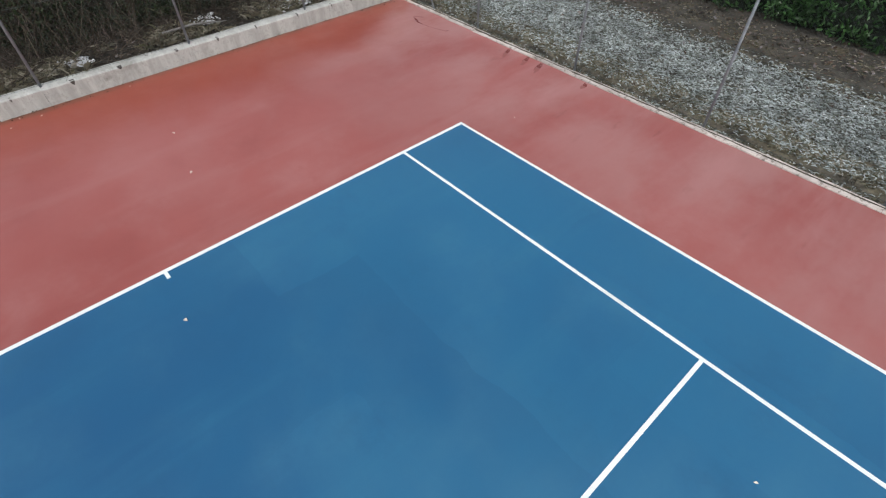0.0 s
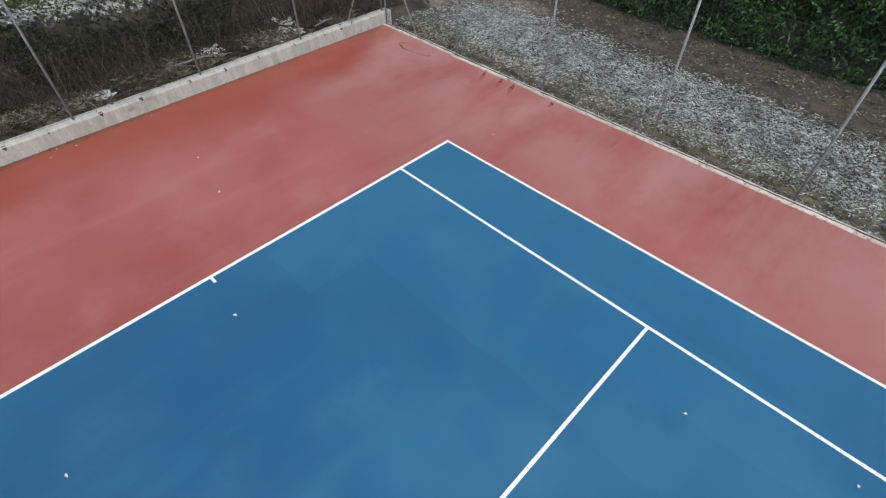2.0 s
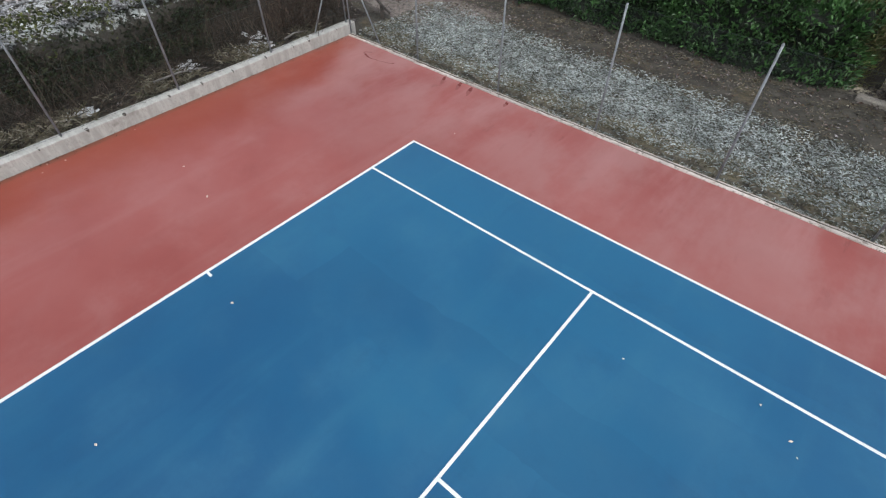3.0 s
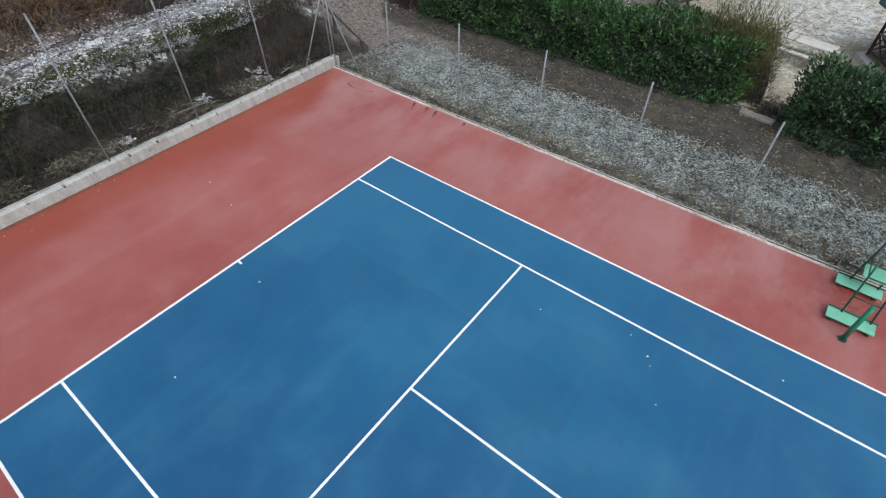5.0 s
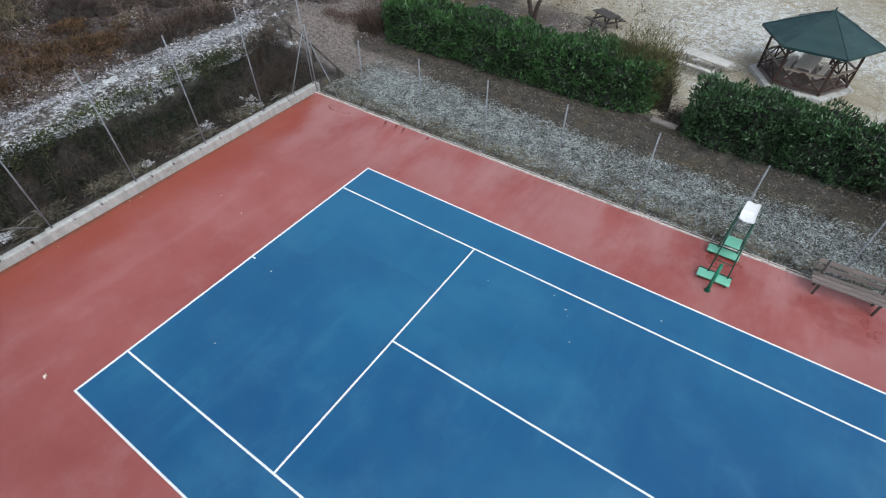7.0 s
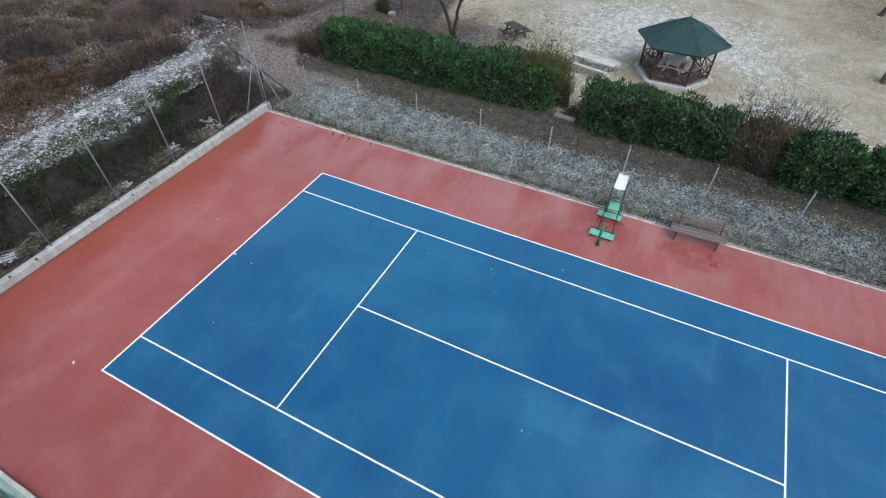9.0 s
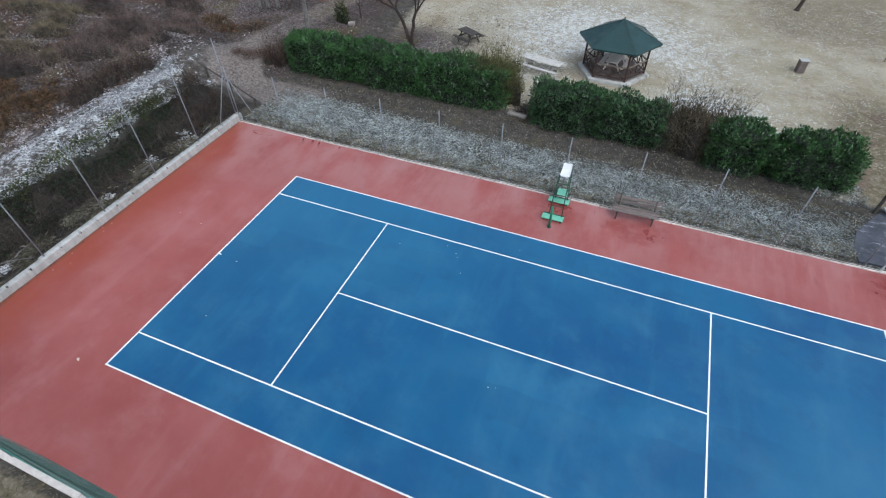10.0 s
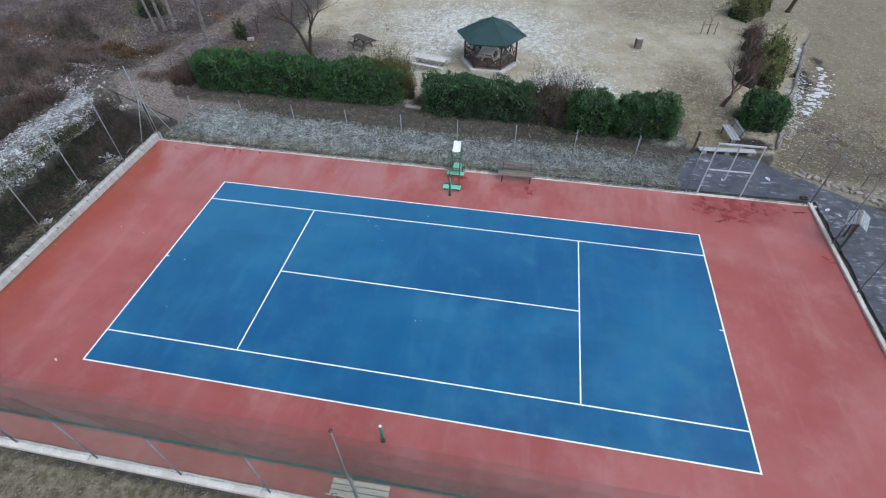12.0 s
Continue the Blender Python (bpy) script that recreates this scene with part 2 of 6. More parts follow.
M_REDTWIG = leafy("reddish_twigs", [(0.045, 0.028, 0.022), (0.095, 0.062, 0.05), (0.15, 0.105, 0.088), (0.06, 0.04, 0.033)], 0.85, 0.2)
M_STALK = leafy("dry_stalks", [(0.024, 0.017, 0.013), (0.045, 0.033, 0.024), (0.012, 0.009, 0.008), (0.10, 0.08, 0.062), (0.018, 0.013, 0.01)], 0.85, 0.2, 0.8, 0.4)
M_HEDGE = leafy("laurel_leaves", [(0.018, 0.045, 0.016), (0.032, 0.075, 0.027), (0.060, 0.120, 0.052), (0.025, 0.059, 0.020), (0.042, 0.092, 0.035)], 0.33, 0.5, 1.6, 0.45)
# copy of the laurel leaves in a greener tone
M_GREENERLAUREL = leafy("greener_laurel_leaves", [(0.016, 0.046, 0.013), (0.030, 0.080, 0.021), (0.056, 0.124, 0.040), (0.022, 0.058, 0.016), (0.040, 0.097, 0.028)], 0.35, 0.5, 1.6, 0.45)
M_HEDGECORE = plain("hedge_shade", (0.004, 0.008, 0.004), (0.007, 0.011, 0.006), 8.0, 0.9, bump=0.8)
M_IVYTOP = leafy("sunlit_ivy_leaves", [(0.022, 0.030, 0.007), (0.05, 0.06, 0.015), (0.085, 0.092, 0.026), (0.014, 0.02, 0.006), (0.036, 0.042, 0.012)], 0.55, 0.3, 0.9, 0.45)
M_FEATHER = leafy("olive_brown_twigs", [(0.036, 0.028, 0.019), (0.085, 0.07, 0.046), (0.145, 0.122, 0.088), (0.06, 0.052, 0.033)], 0.85, 0.2, 0.9, 0.3)
M_REED = leafy("olive_reed_stems", [(0.05, 0.05, 0.02), (0.11, 0.105, 0.048), (0.165, 0.15, 0.08), (0.08, 0.085, 0.03)], 0.8, 0.2, 0.9, 0.3)
M_BRACKEN = leafy("rusty_bracken", [(0.036, 0.019, 0.012), (0.078, 0.042, 0.023), (0.115, 0.066, 0.036), (0.052, 0.029, 0.017), (0.085, 0.064, 0.028), (0.025, 0.015, 0.011)], 0.85, 0.2, 0.8, 0.5)
M_OLIVE = leafy("olive_shrub_leaves", [(0.04, 0.066, 0.016), (0.10, 0.125, 0.03), (0.065, 0.087, 0.022), (0.135, 0.135, 0.05), (0.14, 0.105, 0.06)], 0.6, 0.3, 1.6, 0.5)
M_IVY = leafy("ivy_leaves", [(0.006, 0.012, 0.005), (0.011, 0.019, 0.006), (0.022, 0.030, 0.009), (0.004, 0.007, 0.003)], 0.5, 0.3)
M_SNOW = plain("old_snow", (0.60, 0.615, 0.65), (0.42, 0.43, 0.46), 6.0, 0.8, bump=0.6, grain=40.0, stain=(0.30, 0.29, 0.285))
M_FROSTBLADE = leafy("frosted_grass", [(0.085, 0.08, 0.064), (0.25, 0.275, 0.27), (0.38, 0.42, 0.425), (0.54, 0.58, 0.60), (0.18, 0.20, 0.185), (0.07, 0.067, 0.05)], 0.8, 0.2)
M_DRYBLADE = leafy("dry_grass", [(0.075, 0.062, 0.042), (0.17, 0.145, 0.105), (0.07, 0.07, 0.038), (0.30, 0.275, 0.23), (0.12, 0.105, 0.068)], 0.85, 0.2)
M_LITTER = leafy("fallen_leaves", [(0.038, 0.025, 0.019), (0.08, 0.05, 0.035), (0.14, 0.10, 0.08), (0.028, 0.021, 0.019), (0.20, 0.18, 0.17), (0.09, 0.064, 0.054), (0.15, 0.13, 0.125), (0.05, 0.035, 0.03), (0.28, 0.26, 0.275)], 0.8, 0.2, 0.3, 0.65)
M_PALELITTER = leafy("frosted_fallen_leaves", [(0.14, 0.115, 0.11), (0.30, 0.27, 0.275), (0.42, 0.40, 0.42), (0.09, 0.07, 0.065), (0.24, 0.20, 0.19)], 0.8, 0.2, 0.6, 0.3)
M_STRAW = leafy("bleached_grass", [(0.275, 0.238, 0.165), (0.33, 0.29, 0.215), (0.30, 0.265, 0.19), (0.41, 0.38, 0.31), (0.255, 0.225, 0.15)], 0.85, 0.2, 0.35, 0.15)
M_SNOWBLADE = leafy("snowy_grass", [(0.17, 0.168, 0.175), (0.33, 0.333, 0.355), (0.52, 0.53, 0.56), (0.06, 0.052, 0.048), (0.38, 0.385, 0.41), (0.095, 0.086, 0.084)], 0.8, 0.2, 0.7, 0.4)
M_FROSTSTRAW = leafy("frosted_straw", [(0.33, 0.325, 0.30), (0.45, 0.45, 0.43), (0.54, 0.545, 0.53), (0.38, 0.37, 0.32)], 0.85, 0.2)
M_DEADLEAF = leafy("dead_brown_leaves", [(0.078, 0.062, 0.042), (0.145, 0.12, 0.08), (0.10, 0.092, 0.05), (0.20, 0.155, 0.11), (0.06, 0.048, 0.036)], 0.8, 0.2, 1.3, 0.4)
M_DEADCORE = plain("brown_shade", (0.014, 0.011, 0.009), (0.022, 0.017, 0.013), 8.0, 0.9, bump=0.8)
M_BENCHWOOD = plain("mauve_grey_wood", (0.17, 0.14, 0.13), (0.11, 0.09, 0.083), 3.0, 0.8, grain=30.0, bump=0.5, stretch=(1.0, 9.0, 9.0), vary=0.15)
M_NEWWOOD = plain("light_planed_wood", (0.82, 0.75, 0.68), (0.72, 0.64, 0.56), 3.0, 0.7, grain=30.0, bump=0.3, stretch=(1.0, 9.0, 9.0), vary=0.06)
M_REDFLOOR = plain("dusty_floor", (0.20, 0.165, 0.15), (0.14, 0.115, 0.105), 2.0, 0.8, bump=0.3)
M_BRUSH = leafy("grey_brushwood", [(0.042, 0.028, 0.023), (0.092, 0.066, 0.056), (0.16, 0.128, 0.12), (0.062, 0.044, 0.038)], 0.9, 0.15, 0.3, 0.55)
M_PALELEAF = plain("bleached_leaf", (0.66, 0.57, 0.51), (0.54, 0.45, 0.39), 8.0, 0.8, bump=0.1)
M_WATER = plain("damp_stain", (0.20, 0.056, 0.05), (0.235, 0.064, 0.058), 3.0, 0.3, bump=0.05)
M_WETRED = plain("soaked_red_paint", (0.135, 0.022, 0.018), (0.18, 0.028, 0.022), 3.0, 0.22, bump=0.05)
M_FROSTBOARD = plain("frosted_grey_board", (0.34, 0.36, 0.385), (0.25, 0.265, 0.285), 2.5, 0.8, grain=30.0, bump=0.4, stretch=(1.0, 7.0, 7.0), vary=0.1)

M_GATE = plain("pale_gate_paint", (0.42, 0.44, 0.47), (0.29, 0.30, 0.325), 3.0, 0.6, bump=0.1, stain=(0.22, 0.20, 0.19))
M_RIMETOP = plain("rimed_table_boards", (0.50, 0.485, 0.46), (0.34, 0.325, 0.30), 3.0, 0.8, grain=30.0, bump=0.4, stretch=(1.0, 7.0, 7.0), vary=0.1)


def asphalt_mat():
    """Dark asphalt with scuffed and frosted pale smears gathered in places."""
    m, nt, sh = nodes_of("worn_asphalt")
    co = nt.nodes.new("ShaderNodeTexCoord").outputs["Object"]
    grit = noise_of(nt, co, 55.0, 3.0, 0.7)
    col = blend(nt, ramp(nt, noise_of(nt, co, 1.0, 5.0, 0.65), 0.35, 0.65), (0.036, 0.039, 0.053), (0.075, 0.080, 0.102))
    smear = ramp(nt, noise_of(nt, co, 2.2, 6.0, 0.72, (0.7, 1.5, 1.0)), 0.52, 0.68)
    where = ramp(nt, noise_of(nt, co, 0.45, 2.0, 0.5), 0.40, 0.58, 0.0, 0.9)
    col = blend(nt, calc(nt, "MULTIPLY", smear, where), col, (0.36, 0.38, 0.43))
    col = blend(nt, ramp(nt, grit, 0.5, 0.75, 0.0, 0.5), col, (0.03, 0.03, 0.036))
    nt.links.new(col, sh.inputs["Base Color"])
    sh.inputs["Roughness"].default_value = 0.62
    bumped(nt, sh, grit, 0.7)
    return m


M_ASPHALT = asphalt_mat()
M_STONE = plain("rough_stone", (0.30, 0.27, 0.24), (0.20, 0.18, 0.16), 3.0, 0.85, grain=25.0, bump=0.8, vary=0.2)


def ground_mat():
    """Soil, dry grass, leaf litter and frost, laid out by the sheet's zone attributes and broken up by noise."""
    m, nt, sh = nodes_of("winter_ground")
    co = nt.nodes.new("ShaderNodeNewGeometry").outputs["Position"]

    def zone(name):
        a = nt.nodes.new("ShaderNodeAttribute")
        a.attribute_name = name
        return a.outputs["Fac"]

    coarse, mid = noise_of(nt, co, 0.45, 5.0, 0.65), noise_of(nt, co, 2.2, 5.0, 0.7)
    fleck, fine = noise_of(nt, co, 6.5, 3.0, 0.75), noise_of(nt, co, 38.0, 3.0, 0.7)
    soil = blend(nt, ramp(nt, mid, 0.35, 0.65), (0.036, 0.033, 0.029), (0.074, 0.067, 0.059))
    soil = blend(nt, ramp(nt, noise_of(nt, co, 0.8, 5.0, 0.7), 0.52, 0.66, 0.0, 0.75), soil, blend(nt, ramp(nt, fleck, 0.4, 0.6), (0.055, 0.046, 0.026), (0.115, 0.092, 0.06)))
    dark_ground = blend(nt, ramp(nt, fleck, 0.35, 0.65), (0.010, 0.008, 0.0065), (0.034, 0.027, 0.022))
    grass = blend(nt, ramp(nt, coarse, 0.35, 0.65), (0.285, 0.248, 0.175), (0.37, 0.336, 0.268))
    grass = blend(nt, ramp(nt, noise_of(nt, co, 0.33, 5.0, 0.65), 0.5, 0.68, 0.0, 0.55), grass, (0.20, 0.155, 0.115))
    grass = blend(nt, ramp(nt, mid, 0.5, 0.75, 0.0, 0.5), grass, (0.16, 0.15, 0.075))
    turf = blend(nt, ramp(nt, mid, 0.38, 0.62), (0.10, 0.086, 0.046), (0.175, 0.145, 0.105))
    turf = blend(nt, ramp(nt, fleck, 0.5, 0.65, 0.0, 0.6), turf, (0.27, 0.235, 0.195))
    turf = blend(nt, ramp(nt, coarse, 0.52, 0.66, 0.0, 0.7), turf, (0.115, 0.08, 0.062))
    litter = blend(nt, ramp(nt, fleck, 0.4, 0.6), (0.030, 0.023, 0.021), (0.088, 0.071, 0.068))
    wide = noise_of(nt, co, 0.16, 4.0, 0.6)
    litter = blend(nt, ramp(nt, wide, 0.50, 0.60, 0.0, 0.65), litter, blend(nt, ramp(nt, fleck, 0.42, 0.62), (0.06, 0.046, 0.046), (0.22, 0.195, 0.205)))
    litter = blend(nt, ramp(nt, wide, 0.46, 0.36, 0.0, 0.8), litter, blend(nt, ramp(nt, mid, 0.4, 0.6), (0.035, 0.022, 0.014), (0.115, 0.055, 0.024)))
    litter = blend(nt, ramp(nt, noise_of(nt, co, 0.3, 3.0, 0.5), 0.56, 0.66, 0.0, 0.7), litter, (0.075, 0.07, 0.025))
    gravel = blend(nt, ramp(nt, fleck, 0.35, 0.65), (0.11, 0.092, 0.083), (0.225, 0.195, 0.182))

    def zoned(name):
        return ramp(nt, calc(nt, "ADD", zone(name), calc(nt, "MULTIPLY", calc(nt, "SUBTRACT", mid, 0.5), 0.7)), 0.3, 0.7)

    col = blend(nt, zoned("grass"), soil, grass)
    col = blend(nt, zoned("worn"), col, turf)
    col = blend(nt, zoned("litter"), col, litter)
    col = blend(nt, zoned("dark_ground"), col, dark_ground)
    col = blend(nt, zoned("gravel"), col, gravel)
    frost = calc(nt, "ADD", calc(nt, "MULTIPLY", zone("frost"), 0.62), calc(nt, "MULTIPLY", fleck, 1.0))
    frost = calc(nt, "ADD", frost, calc(nt, "MULTIPLY", calc(nt, "SUBTRACT", mid, 0.5), calc(nt, "ADD", calc(nt, "MULTIPLY", zone("frost"), 1.0), 0.4)))
    col = blend(nt, ramp(nt, frost, 0.78, 0.98, 0.0, 0.9), col, (0.58, 0.61, 0.62))
    col = blend(nt, ramp(nt, fine, 0.5, 0.75, 0.0, 0.3), col, (0.06, 0.048, 0.035))
    nt.links.new(col, sh.inputs["Base Color"])
    sh.inputs["Roughness"].default_value = 0.9
    sh.inputs["Specular IOR Level"].default_value = 0.25
    bumped(nt, sh, calc(nt, "ADD", fleck, calc(nt, "MULTIPLY", fine, 0.4)), 0.7, 0.03)
    return m


M_GROUND = ground_mat()

# ---- building tools ----
class Shape:
    """Collects faces for one mesh."""

    def __init__(self):
        self.v, self.f = [], []

    def add(self, verts, faces):
        o = len(self.v)
        self.v += [tuple(p) for p in verts]
        self.f += [tuple(i + o for i in q) for q in faces]
        return self

    def box(self, c, s, rz=0.0, rx=0.0, ry=0.0, bevel=0.0):
        """A box of size s at centre c, its edges chamfered."""
        m = pose(*c, rx, ry, rz)
        h = [d / 2 for d in s]
        b = min(bevel, min(h) * 0.45)
        if b <= 0:
            vs = [m @ Vector((x * h[0], y * h[1], z * h[2])) for x in (-1, 1) for y in (-1, 1) for z in (-1, 1)]
            return self.add(vs, [(0, 1, 3, 2), (4, 6, 7, 5), (0, 4, 5, 1), (2, 3, 7, 6), (0, 2, 6, 4), (1, 5, 7, 3)])
        bm = bmesh.new()
        bmesh.ops.create_cube(bm, size=1.0, matrix=Matrix.Diagonal((*s, 1)))
        bmesh.ops.bevel(bm, geom=bm.edges[:], offset=b, segments=1, affect="EDGES")
        bm.verts.index_update()
        self.add([m @ p.co for p in bm.verts], [[p.index for p in q.verts] for q in bm.faces])
        bm.free()
        return self

    def tube(self, p, q, r0, r1=None, n=8, caps=True):
        """A round bar from p to q."""
        p, q = Vector(p), Vector(q)
        r1 = r0 if r1 is None else r1
        d = (q - p).normalized()
        a = d.orthogonal().normalized()
        b = d.cross(a)
        vs = []
        for c, r in ((p, r0), (q, r1)):
            for i in range(n):
                t = 2 * math.pi * i / n
                vs.append(c + r * (math.cos(t) * a + math.sin(t) * b))
        fs = [(i, (i + 1) % n, n + (i + 1) % n, n + i) for i in range(n)]
        if caps:
            fs += [tuple(range(n - 1, -1, -1)), tuple(range(n, 2 * n))]
        return self.add(vs, fs)

    def bar(self, p, q, w, h, bevel=0.004):
        """A squared bar from p to q, w wide and h high."""
        p, q = Vector(p), Vector(q)
        d = q - p
        m = Matrix.Translation((p + q) / 2) @ d.to_track_quat("X", "Z").to_matrix().to_4x4()
        s = Shape().box((0, 0, 0), (d.length, w, h), bevel=bevel)
        return self.add([m @ Vector(v) for v in s.v], s.f)

    def leaf(self, c, along, side, length, width, fold=0.25):
        """A folded leaf of four points and a mid rib."""
        n = along.cross(side)
        tip, mid = c + along * length, c + along * length * 0.5
        l, r = mid + side * width * 0.5 + n * width * fold, mid - side * width * 0.5 + n * width * fold
        return self.add([c, l, tip, r], [(0, 3, 2), (0, 2, 1)])

    def mesh(self, name, mat, smooth=False, fix=False):
        me = bpy.data.meshes.new(name)
        me.from_pydata(self.v, [], self.f)
        me.materials.append(mat)
        if fix:
            bm = bmesh.new()
            bm.from_mesh(me)
            bmesh.ops.recalc_face_normals(bm, faces=bm.faces[:])
            bm.to_mesh(me)
            bm.free()
        if smooth:
            me.shade_smooth()
        me.update()
        return me


def part(name, shape, mat, parent, label="", smooth=False):
    """One mesh under a thing or a part."""
    ob = new(name, shape.mesh(name, mat, smooth))
    ob.parent = parent
    return tagged(ob, label)


def thing(name, label, category, place=(0, 0, 0), rz=0.0, group="", kind=""):
    """An Empty at the base of a thing, which parents its parts."""
    ob = new(name)
    ob.empty_display_size = 0.2
    ob.matrix_basis = pose(*place, 0, 0, rz)
    return tagged(ob, label, category, group, kind)


def smooth01(a, b, x):
    t = np.clip((x - a) / (b - a), 0.0, 1.0)
    return t * t * (3 - 2 * t)


def rnd(a, b):
    return random.uniform(a, b)


# ---- ground ----
HALF_X, HALF_Y = 17.6, 8.575   # inner edges of the court slab
# the old snow line of the path on the bank, and the asphalt's outline
ASPHALT = [(11.62, 8.86), (11.55, 9.7), (11.8, 10.8), (12.9, 12.45), (14.6, 12.35), (16.1, 12.05), (17.4, 10.95), (19.1, 9.7),
           (21.0, 8.45), (26.0, 5.2), (33.0, 0.5), (33.0, -16.0), (17.9, -16.0), (17.9, 8.86)]


def height(x, y):
    """The lie of the land: level round the court and garden, a bank with a path on it beyond the west wall."""
    x, y = np.asarray(x, float), np.asarray(y, float)
    edge = -19.3 - 0.25 * np.sin(y * 0.6) + 0.0 * x
    bank = 0.25 * smooth01(-17.8, -18.2, x) + 1.3 * smooth01(edge - 0.15, edge - 1.05, x) + 0.035 * np.clip(-21.0 - x, 0, 60)
    ramp_down = 0.25 * smooth01(-18.5, -20.5, x) + 1.4 * smooth01(-18.6, -23.5, x) + 0.035 * np.clip(-21.0 - x, 0, 60)
    k = smooth01(8.3, 10.6, y)
    z = bank * (1 - k) + ramp_down * k * (1 - 0.75 * smooth01(12.0, 17.0, y))
    z = z + 0.04 * np.sin(x * 1.3 + 0.4 * y) * np.sin(y * 1.1) * smooth01(9.5, 11.0, np.abs(y)) * smooth01(8.9, 9.6, np.abs(y))
    under = (np.abs(x) < 18.0) & (np.abs(y) < 9.0)
    return np.where(under, -0.08, z)


def zones(x, y):
    """How much of each cover lies at a place: frost, grass, leaf litter and gravel, 0 to 1."""
    shift = 2.2 * smooth01(8.0, 11.5, x)
    strip = smooth01(8.6, 9.0, y) * smooth01(14.6, 13.6, y + shift) * smooth01(-18.6, -16.5, x)
    garden = smooth01(14.0, 16.0, y + shift) * smooth01(-17.5, -14.0, x) * smooth01(-0.3, 0.3, 17.35 + (y - 13.5) * 0.40 - x)
    west = smooth01(-17.8, -18.3, x) * smooth01(19.0, 15.0, y)
    path = smooth01(-20.1, -20.6, x) * smooth01(-23.9, -22.9, x + 0.12 * np.clip(y - 6, 0, 9)) * smooth01(15.0, 12.5, y)
    east = smooth01(-0.3, 0.3, x - 17.35 - (y - 13.5) * 0.40) * smooth01(9.0, 12.0, y)
    band = smooth01(9.0, 10.2, y) * smooth01(13.0, 11.6, y + 0.05 * (x + 17)) * smooth01(-18.0, -15.5, x)
    spine = [(-13.5, 12.4), (-16.5, 11.9), (-20.0, 12.0), (-22.3, 15.0), (-22.6, 18.0), (-21.6, 23.0), (-20.8, 32.0)]
    track = np.zeros_like(x)
    for (ax, ay), (bx, by) in zip(spine, spine[1:]):
        t = np.clip(((x - ax) * (bx - ax) + (y - ay) * (by - ay)) / ((bx - ax) ** 2 + (by - ay) ** 2), 0, 1)
        track = np.maximum(track, smooth01(1.9, 0.7, np.hypot(x - ax - t * (bx - ax), y - ay - t * (by - ay))))
    wob = 0.7 * np.sin(y * 1.7 + 0.6 * x) + 0.5 * np.sin(x * 2.9 - y * 0.8) + 0.4 * np.sin(y * 4.1 + x)
    verge = smooth01(1.9, 0.2, np.abs(x + 0.5 * wob - 18.6 - (y - 13.5) * 0.40)) * east * smooth01(28.0, 22.0, y + wob) * smooth01(12.0, 18.0, y + wob)
    tree = np.exp(-(((x + 13.0) / 6.0) ** 2 + ((y - 20.5) / 5.5) ** 2))
    ridge = np.exp(-((x + 20.75) / 0.45) ** 2) + 0.9 * np.exp(-((x + 22.7) / 0.6) ** 2) * smooth01(0.0, 4.0, y)
    band = band * (1 - 0.15 * smooth01(-5.0, 1.0, x) - 0.2 * smooth01(5.0, 10.0, x)) * (1 - 0.6 * np.exp(-((x + 4.3 + 0.5 * (y - 11)) / 1.0) ** 2))
    frost = 0.42 * band + 0.03 * strip + path * (0.32 + 0.40 * ridge) * smooth01(11.8, 9.2, y)
    frost = frost + garden * (0.46 * np.exp(-(((x + 1.5) / 9.5) ** 2 + ((y - 26) / 9.0) ** 2) ** 1.5) + 0.19) * (1 - 0.8 * tree)
    frost = frost + 0.5 * garden * np.exp(-(((x - 6.5) / 3.4) ** 2 + ((y - 18.0) / 2.8) ** 2))
    worn = np.exp(-(((x - 0.6) / 3.2) ** 2 + ((y - 21.6) / 2.8) ** 2) ** 2)
    frost = frost * (1 - 0.8 * worn) + east * (0.14 + 0.10 * smooth01(21.0, 13.0, y)) + 0.40 * np.exp(-(((x - 19.8 - (y - 19) * 0.35) / 1.3) ** 2 + ((y - 20.0) / 6.0) ** 2)) * east
    frost = frost + 0.12 * west
    orchard = 0.6 * np.exp(-(((x - 14.2) / 2.6) ** 2 + ((y - 17.5) / 6.5) ** 2)) + 0.3 * np.exp(-(((x - 12.6) / 1.8) ** 2 + ((y - 13.6) / 1.6) ** 2))
    grass = garden * (1 - 0.6 * tree - 0.6 * orchard - 0.35 * worn) + strip * (0.3 * smooth01(10.4, 9.4, y) + 0.22) + 0.85 * east * (1 - 0.55 * verge) * (1 - 0.25 * smooth01(17.5, 12.5, y + wob))
    gap = np.exp(-(((x + 3.5) / 0.8) ** 2 + ((y - 15.6) / 1.2) ** 2))
    litter = 0.6 * gap + garden * 0.7 * tree + west * (1 - path) * 0.95 * (1 - 0.6 * smooth01(-20.8, -20.2, x)) + smooth01(-16.0, -19.0, x) * smooth01(13.0, 16.0, y) + 0.32 * east * smooth01(20.0, 12.0, y + wob) + 0.12 * east + 0.2 * verge + garden * orchard * 0.45
    gravel = track * smooth01(-12.5, -16.5, x) * (0.5 + 0.4 * smooth01(20.0, 13.0, y)) + 0.45 * path
    south = smooth01(-8.7, -9.2, y) * smooth01(-18.5, -17.5, x)
    grass, litter = grass + 0.4 * south, litter + 0.1 * south
    # darker ground: the bank, the strip by the right hedges, the plank, the snow
    dark_ground = smooth01(-20.4, -20.0, x) * smooth01(-18.0, -18.3, x) * smooth01(10.6, 9.6, y) * smooth01(-14.0, -12.0, y)
    dark_ground = dark_ground + 0.5 * strip * smooth01(-1.0, 4.0, x) * smooth01(11.4, 12.4, y)
